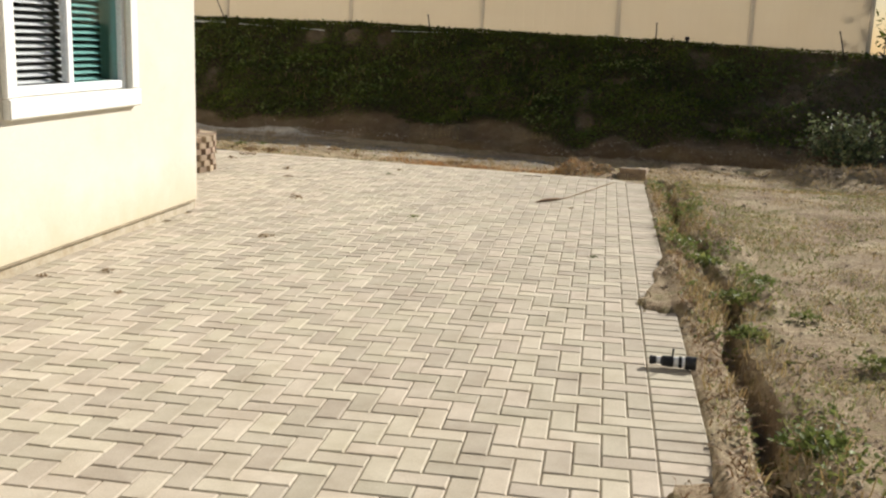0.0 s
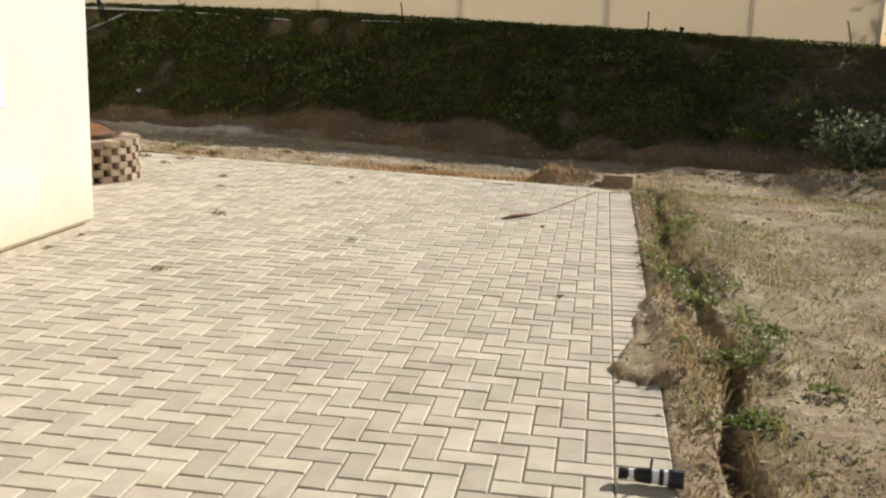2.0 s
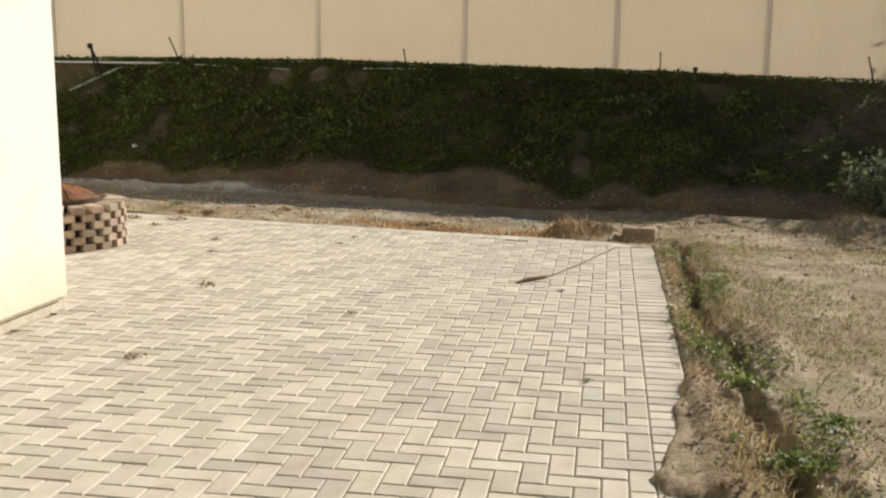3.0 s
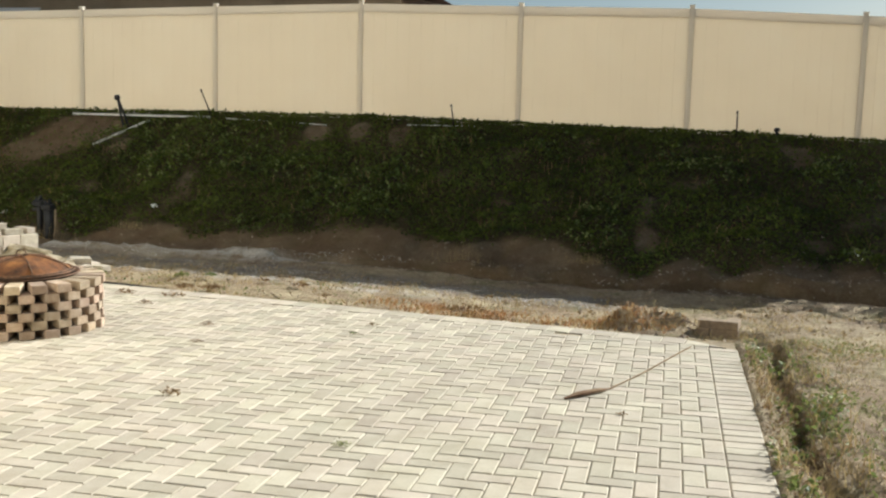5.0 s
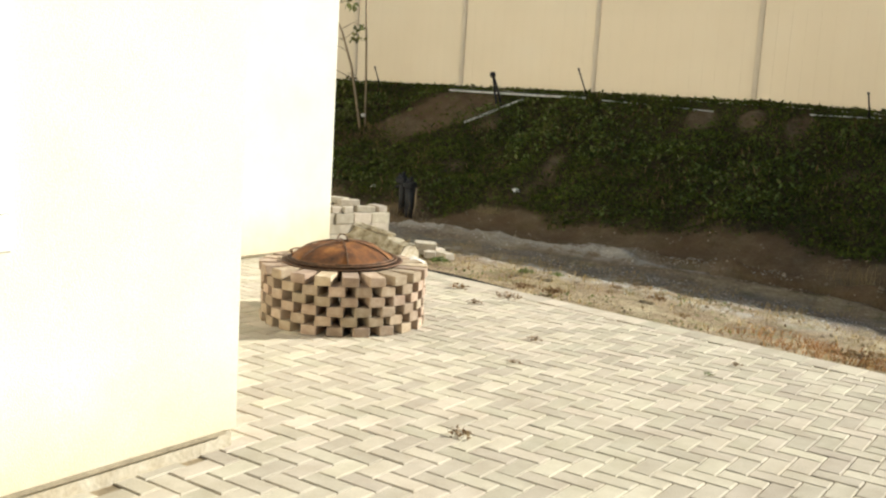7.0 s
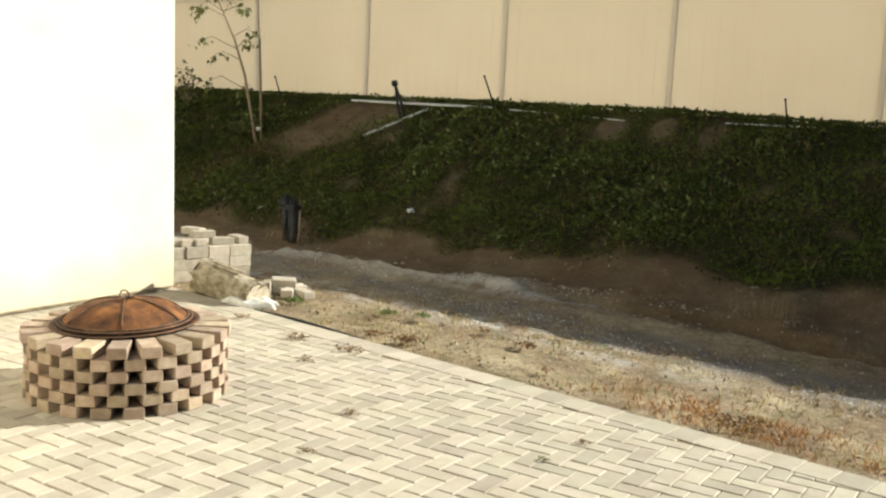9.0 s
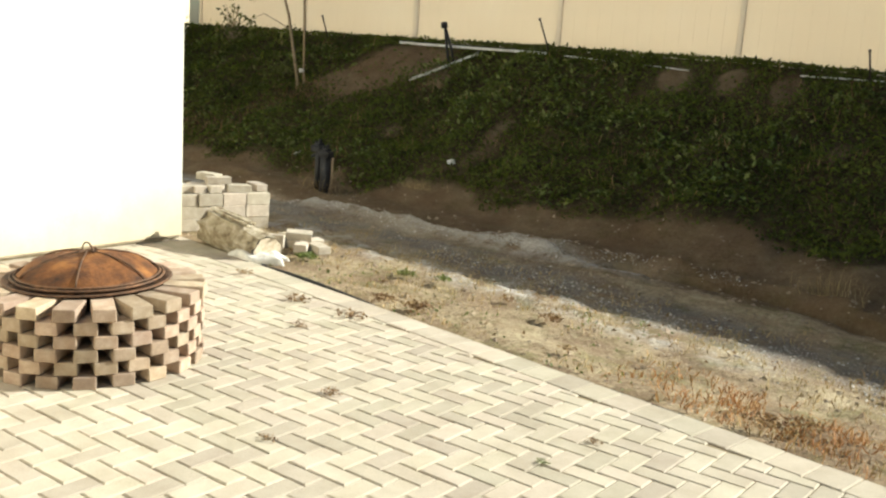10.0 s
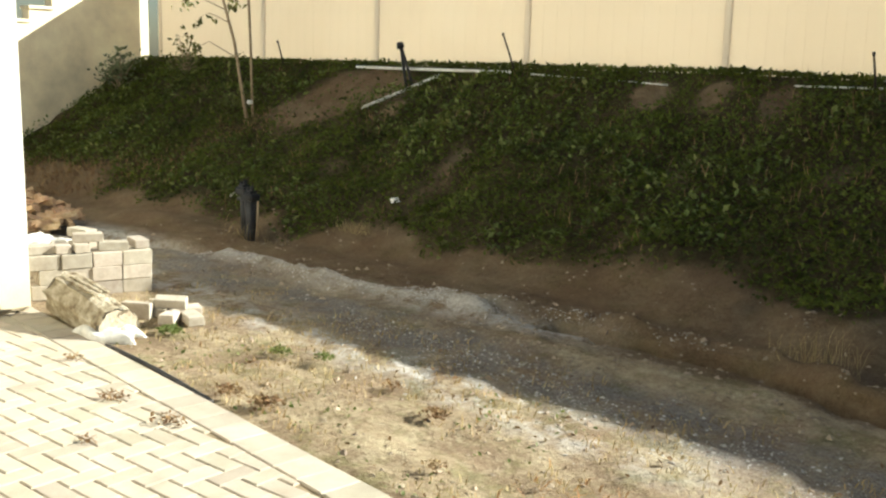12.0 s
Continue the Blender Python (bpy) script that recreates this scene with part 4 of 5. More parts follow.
def scatter(n, x0, x1, y0, y1, seed, keep, lift=(0, 0)):
    """Points on the ground in a rectangle, kept with the chance that keep(x, y) gives."""
    r = np.random.RandomState(seed)
    x, y = r.uniform(x0, x1, n), r.uniform(y0, y1, n)
    ok = r.rand(n) < keep(x, y)
    x, y = x[ok], y[ok]
    return np.stack([x, y, ground_z(x, y) + r.uniform(lift[0], lift[1], len(x))], -1)


def streak(x, y):
    """1 along the dry streak that slants up the bank, and on the parched foot before the garden wall."""
    d = np.abs((y - 15.0) - 0.75 * (x + 11.3) + 0.3 * (vnoise(x, y, 0.4) - 0.5))
    on = np.clip((x + 12.2) / 0.5, 0, 1) * np.clip((-9.4 - x) / 0.6, 0, 1)
    foot = np.exp(-(((x + 12.2) / 1.0) ** 2 + ((y - 14.95) / 0.28) ** 2))
    return np.clip(np.exp(-(d / 0.3) ** 2) * on + foot, 0, 1)


def bare(x, y):
    """1 on the bald patches of the bank."""
    g = lambda cx, cy, sx, sy: np.exp(-(((x - cx) / sx) ** 2 + ((y - cy) / sy) ** 2))
    return np.clip(1.6 * (g(-8.85, 16.85, 0.7, 0.35) + 0.8 * g(-9.4, 16.4, 0.5, 0.3) + g(-5.2, 16.95, 0.2, 0.2) + g(-4.55, 16.95, 0.16, 0.2) + g(-3.95, 16.95, 0.17, 0.2)) + 0.5 * streak(x, y), 0, 1)


def bank_cover(x, y):
    s = (y - toe_y(x)) / (17.3 - toe_y(x))
    low = np.interp(x, [-12, -10, -9, -7.6, -6.5], [0.0, -0.07, -0.10, -0.06, 0.0])
    edge = np.clip((s - low - 0.2 * vnoise(x, y * 0.4, 0.5)) * 9, 0, 1)
    right = np.interp(x, [-3, 0, 2.0, 3.2], [1, 0.85, 0.6, 0.3])
    return edge * np.clip((vnoise(x + 4, y + 2, 0.45) - 0.02) * 4.0, 0.25, 1) * (1 - 0.93 * bare(x, y)) * right


def mound(x, y):
    low = np.clip((17.25 - y) / 0.45, 0.18, 1)
    return 0.02 + low * (0.24 * np.clip(vnoise(x + 1, y + 7, 0.34) - 0.25, 0, 1) + 0.1 * np.clip(vnoise(x + 31, y, 0.11) - 0.4, 0, 1))


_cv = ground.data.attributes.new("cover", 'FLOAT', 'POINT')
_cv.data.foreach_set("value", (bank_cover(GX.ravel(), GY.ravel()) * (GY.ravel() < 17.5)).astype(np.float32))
p = scatter(200000, -14.0, 5, 13.9, 17.5, 31, bank_cover)
rr = np.random.RandomState(5).rand(len(p)) ** 0.6
p[:, 2] += mound(p[:, 0], p[:, 1]) * rr
tagged(leaves("ground_cover", p, (0.022, 0.055), M_GREEN, 32), "dense dark green ground cover growing over the bank", "plants", kind="stuff")
p = scatter(13000, -14.2, 5, 14.2, 17.0, 35, lambda x, y: bank_cover(x, y) * (vnoise(x + 8, y, 0.7) > 0.55))
p[:, 2] += mound(p[:, 0], p[:, 1]) * 0.9
tagged(leaves("bank_weeds", p, (0.035, 0.085), M_WEED, 36, up=1.2), "taller light green weeds on the bank", "plants", kind="stuff")
p = scatter(2200, -14, 4.2, 17.22, 17.5, 37, lambda x, y: 0.25 + 0.75 * (vnoise(x, y * 0, 0.4) > 0.5))
p[:, 2] += np.random.RandomState(3).rand(len(p)) * 0.045
tagged(leaves("crest_weeds", p, (0.03, 0.08), M_GREEN, 38, up=1.0), "low weeds along the foot of the fence", "plants", kind="stuff")

p = scatter(60000, -13.5, -9.2, 14.2, 17.0, 39, lambda x, y: streak(x, y) * 0.22)
tagged(blades("bank_straw", p, (0.03, 0.11), M_DRYWEED, 40, 1.4, 0.0035), "dry straw-coloured grass in a streak up the bank", "grass", kind="stuff")
p = scatter(9000, -12, 3.0, 13.4, 17.2, 55, lambda x, y: np.clip((vnoise(x + 2, y + 6, 0.3) - 0.5) * 3, 0, 1) * bank_cover(x, y))
p[:, 2] += mound(p[:, 0], p[:, 1]) * 0.8
tagged(blades("dead_stalks", p, (0.05, 0.16), M_DRYWEED, 56, 0.9, 0.003), "dead brown stalks among the ground cover", "grass", kind="stuff")
p = scatter(480, -8.25, -7.3, 14.0, 14.6, 57, lambda x, y: np.exp(-(((x + 7.80) / 0.3) ** 2 + ((y - 14.3) / 0.15) ** 2)))
tagged(blades("valve_straw", p, (0.05, 0.24), M_STRAW, 58, 0.9, 0.0013), "dry straw round the irrigation valves", "grass", kind="stuff")

off_patio = lambda x, y: np.where((x > 0.38) | (y > edge_y(x) + 0.05), 1.0, 0.0)
strip = lambda x, y: off_patio(x, y) * np.clip((13.2 - y) / 0.5, 0, 1)
p = scatter(17000, -6.6, 6, 10.5, 13.2, 41, lambda x, y: strip(x, y) * np.clip((vnoise(x, y, 0.33) - 0.38) * 4, 0, 1))
tagged(blades("dry_grass", p, (0.015, 0.06), M_STRAW, 42, 1.1), "short dry grass on the earth beyond the patio", "grass", kind="stuff")
p = scatter(60000, 0.4, 6.5, 1.5, 12.0, 43, lambda x, y: off_patio(x, y) * np.clip((vnoise(x, y + 3, 0.45) - 0.3) * 3, 0.05, 1))
tagged(blades("yard_grass", p, (0.010, 0.04), M_STRAW, 44, 2.0), "short dry grass over the bare side yard", "grass", kind="stuff")
p = scatter(70000, 0.4, 6.0, 1.5, 11.0, 45, lambda x, y: off_patio(x, y) * np.clip((vnoise(x + 2, y, 0.38) * 0.6 + vnoise(x, y + 9, 0.09) * 0.4 - 0.56 - 0.08 * (x < 2.2) * (x > 1.0) * (y > 6)) * 7, 0, 1))
tagged(leaves("yard_weeds", p, (0.010, 0.028), M_YARD, 46, up=1.0), "low green weeds in patches in the yard", "plants", kind="stuff")
p = scatter(70000, 0.4, 6.5, 1.5, 11.5, 71, lambda x, y: off_patio(x, y) * np.clip((vnoise(x + 12, y, 0.6) * 0.6 + vnoise(x, y + 2, 0.14) * 0.4 - 0.45 + 0.1 * (x > 2)) * 4, 0, 1))
tagged(blades("green_grass", p, (0.012, 0.045), M_YARD, 72, 1.4, 0.003), "thin olive grass in the side yard", "grass", kind="stuff")
p = scatter(24000, 0.36, 0.95, 1.5, 10.4, 47, lambda x, y: np.clip(1.2 - np.abs(x - 0.64 - 0.1 * np.sin(y * 2.3)) / 0.24, 0, 1) * np.interp(y, [2, 4.5, 5.5, 8, 10.3], [0.5, 0.3, 0.8, 0.75, 0.35]) * np.clip((vnoise(x, y, 0.3) * 0.65 + vnoise(x + 4, y, 0.08) * 0.35 - 0.47) * 8, 0, 1))
p[:, 2] += np.random.RandomState(4).rand(len(p)) ** 1.7 * 0.07
tagged(leaves("trench_weeds", p, (0.014, 0.042), M_WEED, 48, up=0.9), "green weeds growing along the trench", "plants", kind="stuff")
p = scatter(5000, 0.36, 1.0, 1.5, 10.4, 49, lambda x, y: np.clip(1.2 - np.abs(x - 0.6) / 0.25, 0, 1) * (vnoise(x + 5, y, 0.3) > 0.45))
tagged(blades("trench_straw", p, (0.03, 0.13), M_STRAW, 50, 0.9), "dry straw along the trench", "grass", kind="stuff")
thatch = lambda x, y: strip(x, y) * np.clip(np.exp(-((y + 0.14 * x - 11.05) / 0.32) ** 4) * np.clip((x + 2.9) / 0.8, 0, 1) * np.clip((0.1 - x) / 0.5, 0, 1) * (0.25 + 0.75 * (vnoise(x + 3, y, 0.22) > 0.45)), 0, 1)
p = scatter(9000, -3.0, 0.2, 10.5, 12.2, 91, thatch)
tagged(blades("orange_grass", p, (0.02, 0.075), M_THATCH, 92, 1.6, 0.003), "withered orange-brown grass along the patio's far edge", "grass", kind="stuff")
p = scatter(1100, -6.4, -2.5, 11.0, 12.4, 51, lambda x, y: strip(x, y) * (vnoise(x, y, 0.5) > 0.6))
tagged(leaves("strip_weeds", p, (0.012, 0.035), M_WEED, 52, up=1.2), "small green weeds on the dry strip", "plants", kind="stuff")
p = scatter(2800, -6.4, 5, 10.6, 12.9, 53, lambda x, y: strip(x, y) * (0.15 + 0.85 * (vnoise(x + 7, y, 0.2) > 0.72)))
tagged(leaves("withered_leaves", p, (0.012, 0.045), M_DRYWEED, 54, up=0.9), "withered brown weeds on the dry strip", "plants", kind="stuff")


def clods(name, pts, size, material, seed):
    """Small irregular lumps of earth and stone, eight faces each."""
    r = np.random.RandomState(seed)
    n = len(pts)
    base6 = np.array([[1, 0, 0], [-1, 0, 0], [0, 1, 0], [0, -1, 0], [0, 0, 1], [0, 0, -1]], float)
    sz = (r.uniform(0, 1, n) ** 3 * (size[1] - size[0]) + size[0])[:, None, None]
    V = base6[None] * sz * r.uniform(0.55, 1.2, (n, 6, 1)) + r.normal(0, 0.2, (n, 6, 3)) * sz
    V[:, :, 2] *= 0.7
    a = r.uniform(0, 6.3, n)
    c, s = np.cos(a)[:, None], np.sin(a)[:, None]
    V = np.stack([V[..., 0] * c - V[..., 1] * s, V[..., 0] * s + V[..., 1] * c, V[..., 2]], -1) + np.asarray(pts)[:, None]
    f8 = np.array([[0, 2, 4], [2, 1, 4], [1, 3, 4], [3, 0, 4], [2, 0, 5], [1, 2, 5], [3, 1, 5], [0, 3, 5]])
    F = (np.arange(n)[:, None, None] * 6 + f8[None]).reshape(-1, 3)
    return raw(name, V.reshape(-1, 3).tolist(), F.tolist(), material)


p = scatter(20000, -9, 6, 1.5, 14.9, 61, lambda x, y: off_patio(x, y) * (0.3 + 0.7 * (vnoise(x, y, 0.5) > 0.5)))
tagged(clods("earth_clods", p, (0.004, 0.028), M_STONE, 62), "small clods and stones on the bare earth", "stones", kind="stuff")
p = scatter(5500, 0.14, 0.62, 1.5, 10.3, 65, lambda x, y: np.clip((x - 0.36) / 0.05, 0, 1) + 0.10 * (np.abs(y - 5.48) < 0.40) * (x > 0.2) + 0.3 * (y < 2.9) * (x > 0.2))
tagged(blades("dead_thatch", p, (0.01, 0.045), M_DRYWEED, 66, 2.5, 0.003), "dead brown thatch on the earth at the patio's side", "grass", kind="stuff")
p = scatter(5200, -5.2, -0.6, 11.8, 13.2, 67, lambda x, y: np.exp(-((y + 0.12 * x - 12.12) / 0.28) ** 2) * (vnoise(x, y, 0.3) > 0.4))
tagged(clods("pale_gravel", p, (0.004, 0.016), M_LIME, 68), "scattered pale lime gravel at the shadow's edge", "gravel", kind="stuff")
p = scatter(3200, -4.6, 3, 12.9, 14.0, 63, lambda x, y: 0.6 + 0 * x)
tagged(clods("trench_spoil", p, (0.005, 0.024), M_STONE, 64), "crumbled earth along the trench", "stones", kind="stuff")


ridge = lambda x, y: np.exp(-((y - 13.52 - 0.05 * np.sin(x * 2.3)) / 0.11) ** 2) * np.clip((-4.2 - x) / 0.6, 0, 1) + 0.6 * np.exp(-((y - 13.86) / 0.09) ** 2) * np.clip((x + 5.0) / 0.4, 0, 1) * np.clip((-2.9 - x) / 0.5, 0, 1)
p = scatter(22000, -7.6, -2.8, 13.1, 14.1, 89, lambda x, y: ridge(x, y) * (vnoise(x, y, 0.14) > 0.35))
tagged(clods("lime_crumbs", p, (0.003, 0.013), M_LIME, 90), "white lime crumbs crusting the ridge beside the trench", "gravel", kind="stuff")
heaps = lambda x, y: np.exp(-(((x + 0.25) / 0.4) ** 2 + ((y - 11.12) / 0.24) ** 2)) + np.exp(-((np.maximum(np.abs(x - 3.0) - 0.5, 0) / 0.5) ** 2 + ((y - 12.3) / 0.25) ** 2)) + 0.5 * np.exp(-(((x - 0.55) / 0.25) ** 2 + ((y - 10.9) / 0.3) ** 2))
p = scatter(16000, -1.2, 4.6, 10.4, 12.9, 81, lambda x, y: off_patio(x, y) * heaps(x, y))
tagged(clods("heap_rubble", p, (0.006, 0.045), M_STONE, 82), "crumbled earth and stones on the spoil heaps", "stones", kind="stuff")
p = scatter(12000, -1.2, 4.6, 10.4, 12.9, 83, lambda x, y: off_patio(x, y) * heaps(x, y))
tagged(blades("heap_straw", p, (0.03, 0.10), M_STRAW, 84, 2.0, 0.0025), "dry straw lying on the spoil heaps", "grass", kind="stuff")
p = scatter(14000, 0.3, 1.1, 1.8, 10.4, 85, lambda x, y: np.clip(1.1 - np.abs(x - 0.62) / 0.38, 0, 1) * (0.25 + 0.75 * (vnoise(x, y, 0.3) > 0.5)))
tagged(clods("trench_rubble", p, (0.004, 0.022), M_STONE, 86), "crumbled earth beside the patio's trench", "stones", kind="stuff")
p = scatter(7000, -5.8, -0.2, 12.2, 13.4, 87, lambda x, y: np.exp(-((y + 0.12 * x - 12.30) / 0.17) ** 2) * (vnoise(x, y, 0.2) > 0.45))
tagged(clods("shade_pebbles", p, (0.003, 0.011), M_LIME, 88), "grey pebbles and lime crumbs along the shaded strip", "gravel", kind="stuff")


def weed(x, y, h, material, n, seed, label, group):
    r = np.random.RandomState(seed)
    w = holder("weed", pose(x, y, max(on_ground(x, y), 0.0) if x > 0.36 or y > edge_y(x) else 0.0), label, "weed", group)
    c = []
    for k in range(2 * n):
        a, l = r.uniform(0, 6.3), h * 1.1 * r.uniform(0, 1) ** 0.7
        c.append((math.cos(a) * l * 1.1, math.sin(a) * l * 0.7, 0.004 + 0.5 * r.uniform(0, h) * (1 - l / h * 0.6)))
    leaves("foliage", c, (h * 0.16, h * 0.42), material, seed, w, up=1.0)['kind'] = "stuff"
    bm = bmesh.new()
    for k in range(5):
        a = r.uniform(0, 6.3)
        tube(bm, [(0, 0, -0.004), (math.cos(a) * h * 0.3, math.sin(a) * h * 0.3, h * 0.3), (math.cos(a) * h * 0.7, math.sin(a) * h * 0.7, h * r.uniform(0.3, 0.6))], [0.002, 0.0015, 0.001], 4)
    part("stems", bm, material, w)


JOINT = "small withered weed in a paver joint"
for i, (x, y, h) in enumerate(((-2.454, 6.364, 0.05), (-2.78, 8.09, 0.06), (-3.44, 9.90, 0.05), (-3.25, 9.335, 0.04), (-0.355, 8.446, 0.03),
                               (-2.99, 5.06, 0.04), (-3.28, 4.84, 0.035), (-2.70, 4.62, 0.03), (-4.27, 10.92, 0.085), (-4.73, 10.92, 0.075), (-4.33, 10.55, 0.05), (-5.45, 11.13, 0.06), (-2.3, 10.3, 0.035))):
    weed(x, y, h, M_DRYWEED, 26, 100 + i, JOINT, "weeds in the joints")
for i, (x, y, h) in enumerate(((-0.13, 6.42, 0.03), (-1.60, 7.516, 0.04), (-2.34, 9.96, 0.028))):
    weed(x, y, h, M_WEED, 34, 140 + i, "small green weed in a paver joint", "weeds in the joints")
for i, (x, y, h, n) in enumerate(((-4.14, 11.38, 0.09, 60), (-3.45, 11.82, 0.08, 50), (-4.40, 11.36, 0.08, 50), (-3.9, 12.0, 0.06, 40), (-1.85, 11.1, 0.09, 55), (-3.05, 11.35, 0.06, 30), (-1.7, 11.2, 0.08, 40))):
    weed(x, y, h, M_DRYWEED, n, 160 + i, "withered reddish weed on the dry strip", "withered weeds")
for i, (x, y, h, n) in enumerate(((-5.55, 11.82, 0.08, 90), (-4.75, 12.0, 0.07, 70), (-4.5, 12.1, 0.06, 60), (1.25, 4.4, 0.10, 80), (1.55, 4.6, 0.09, 70), (1.05, 5.2, 0.08, 60), (1.3, 3.4, 0.09, 60), (0.72, 3.25, 0.12, 90), (0.68, 4.75, 0.1, 80), (0.7, 5.5, 0.12, 90), (0.62, 6.5, 0.12, 80), (0.95, 6.0, 0.1, 60))):
    weed(x, y, h, M_WEED, n, 180 + i, "green weed clump on the bare earth", "weed clumps")

clump = holder("dry_grass_clump", pose(-2.45, 14.02, on_ground(-2.45, 14.02) - 0.01), "tall clump of dead straw-coloured grass at the foot of the bank", "grass")
r_ = np.random.RandomState(77)
q = np.stack([r_.normal(0, 0.14, 170), r_.normal(0, 0.07, 170), 0 * r_.rand(170)], -1)
blades("tuft", q, (0.08, 0.36), M_STRAW, 78, 0.9, 0.0012, clump)["kind"] = "stuff"
for x, y in ((-6.95, 14.75), (-1.0, 14.2)):
    cl = holder("dry_grass_clump", pose(x, y, on_ground(x, y) - 0.01), "clump of dead straw-coloured grass at the foot of the bank", "grass")
    q = np.stack([r_.normal(0, 0.12, 160), r_.normal(0, 0.06, 160), 0 * r_.rand(160)], -1)
    blades("tuft", q, (0.05, 0.18), M_STRAW, 79 + int(abs(x)), 0.8, 0.0012, cl)["kind"] = "stuff"

# sapling tied to its stake
sap = holder("sapling", pose(-10.27, 16.2, on_ground(-10.27, 16.2) - 0.02), "thin leaning sapling with sparse drooping leaves", "tree")
TR = [(0.05, 0, 0), (-0.05, 0, 0.42), (-0.2, 0.02, 0.95), (-0.42, 0.03, 1.45), (-0.68, 0.02, 1.9), (-0.95, 0, 2.35)]
bm = bmesh.new()
tube(bm, TR, [0.024, 0.021, 0.018, 0.015, 0.011, 0.006], 8)
part("trunk", bm, M_TWIG, sap, smooth=True)
rng = random.Random(31)
tips = []
for k in range(13):
    u = rng.uniform(1.6, 4.9)
    i = int(u)
    b0 = Vector(TR[i]).lerp(Vector(TR[min(i + 1, 5)]), u - i)
    a = rng.choice((rng.uniform(2.2, 4.1), rng.uniform(-0.9, 0.9)))
    l = rng.uniform(0.3, 0.75)
    b1 = b0 + Vector((math.cos(a) * l * 0.6, math.sin(a) * l * 0.5, l * 0.25))
    b2 = b0 + Vector((math.cos(a) * l, math.sin(a) * l * 0.8, l * 0.12))
    bm = bmesh.new()
    tube(bm, [b0, b1, b2], [0.007, 0.005, 0.002], 5)
    part("branch", bm, M_TWIG, sap, smooth=True)
    for j in range(13):
        c = b1.lerp(b2, rng.random() ** 0.5) + Vector((rng.gauss(0, 0.05), rng.gauss(0, 0.05), rng.gauss(-0.03, 0.04)))
        tips.append(tuple(c))
for k in range(70):
    tips.append((rng.gauss(-0.25, 0.18), rng.gauss(0, 0.1), abs(rng.gauss(0.25, 0.15))))
leaves("crown", tips, (0.05, 0.12), M_SAPLEAF, 33, sap, droop=1.0)
sst = holder("tree_stake", pose(-10.18, 16.26, on_ground(-10.18, 16.26) - 0.05), "slim upright tree stake beside the sapling", "stake")
bm = bmesh.new()
tube(bm, [(0, 0, 0), (-0.03, 0, 0.9), (-0.09, 0, 2.0)], 0.016, 8)
part("shaft", bm, M_TWIG, sst, smooth=True)
bm = bmesh.new()
lathe(bm, [(0.03, 0), (0.036, 0.01), (0.036, 0.04), (0.03, 0.05)], 10, pose(-0.02, -0.03, 0.2))
part("tie", bm, M_PVC, sst)


def shrub(x, y, rx, ry, rz, n, size, material, seed, label, lean=0.0):
    s = holder("shrub", pose(x, y, on_ground(x, y) - 0.02), label, "shrub")
    r = random.Random(seed)
    ends = []
    for k in range(16):
        a, e = r.uniform(0, 6.3), r.uniform(0.25, 1.5)
        q = r.uniform(0.55, 1.05)
        ends.append(Vector((math.cos(a) * math.cos(e) * rx * q + lean * q, math.sin(a) * math.cos(e) * ry * q, math.sin(e) * rz * q)))
    bm = bmesh.new()
    for e in ends:
        tube(bm, [(0, 0, 0), e * 0.5 + Vector((0, 0, 0.04)), e], [0.012, 0.007, 0.003], 5)
    part("branches", bm, M_TWIG, s)
    pts = []
    for k in range(n):
        e = ends[r.randrange(16)]
        c = e * r.uniform(0.45, 1.05)
        pts.append((c.x + r.gauss(0, 0.09 * rx + 0.02), c.y + r.gauss(0, 0.09 * ry + 0.02), max(0.02, c.z + r.gauss(0, 0.06))))
    leaves("foliage", pts, size, material, seed, s, up=0.6)


shrub(3.1, 13.5, 0.8, 0.55, 1.0, 2200, (0.04, 0.09), M_SHRUB, 61, "rounded pale-leaved shrub on the bank")
shrub(4.1, 14.6, 0.5, 0.5, 0.75, 700, (0.04, 0.09), M_SHRUB, 62, "pale-leaved shrub on the bank beside the rail")
shrub(-13.6, 16.6, 0.5, 0.4, 0.55, 380, (0.05, 0.11), M_SHRUB, 63, "sparse pale shrub against the garden wall")
shrub(-12.4, 16.9, 0.45, 0.3, 0.6, 200, (0.05, 0.1), M_SAPLEAF, 64, "sparse olive shrub in the fence corner")

# ---- railing and trees past the end of the fence ----
rail = holder("iron_railing", pose(0, 0, 0), "dark iron picket railing on a white sloping curb", "railing")
A, B = Vector((4.32, 17.45, 0)), Vector((5.1, 12.6, 0))
n_ = 26
zc = list(np.interp(range(n_ + 1), [0, n_ * 0.75, n_], [1.34, 0.35, 0.2]))
bm = bmesh.new()
d_ = (B - A).normalized(); s_ = Vector((-d_.y, d_.x, 0)) * 0.09
secs = []
for i in range(n_ + 1):
    c = A.lerp(B, i / n_)
    secs.append([bm.verts.new((c.x + q * s_.x, c.y + q * s_.y, z)) for q, z in ((-1, zc[i] - 0.5), (1, zc[i] - 0.5), (1, zc[i]), (-1, zc[i]))])
for a, b in zip(secs, secs[1:]):
    for k in range(4):
        bm.faces.new((a[k], a[(k + 1) % 4], b[(k + 1) % 4], b[k]))
bm.faces.new(secs[0][::-1]); bm.faces.new(secs[-1])
bmesh.ops.recalc_face_normals(bm, faces=bm.faces)
part("curb", bm, M_TRIM, rail)
for i in range(1, n_):
    c = A.lerp(B, i / n_)
    bm = bmesh.new()
    tube(bm, [(0, 0, -0.05), (0, 0, 1.35)], 0.010, 6)
    p_ = part("picket", bm, M_BLACK, rail)
    p_.location = (c.x, c.y, zc[i])
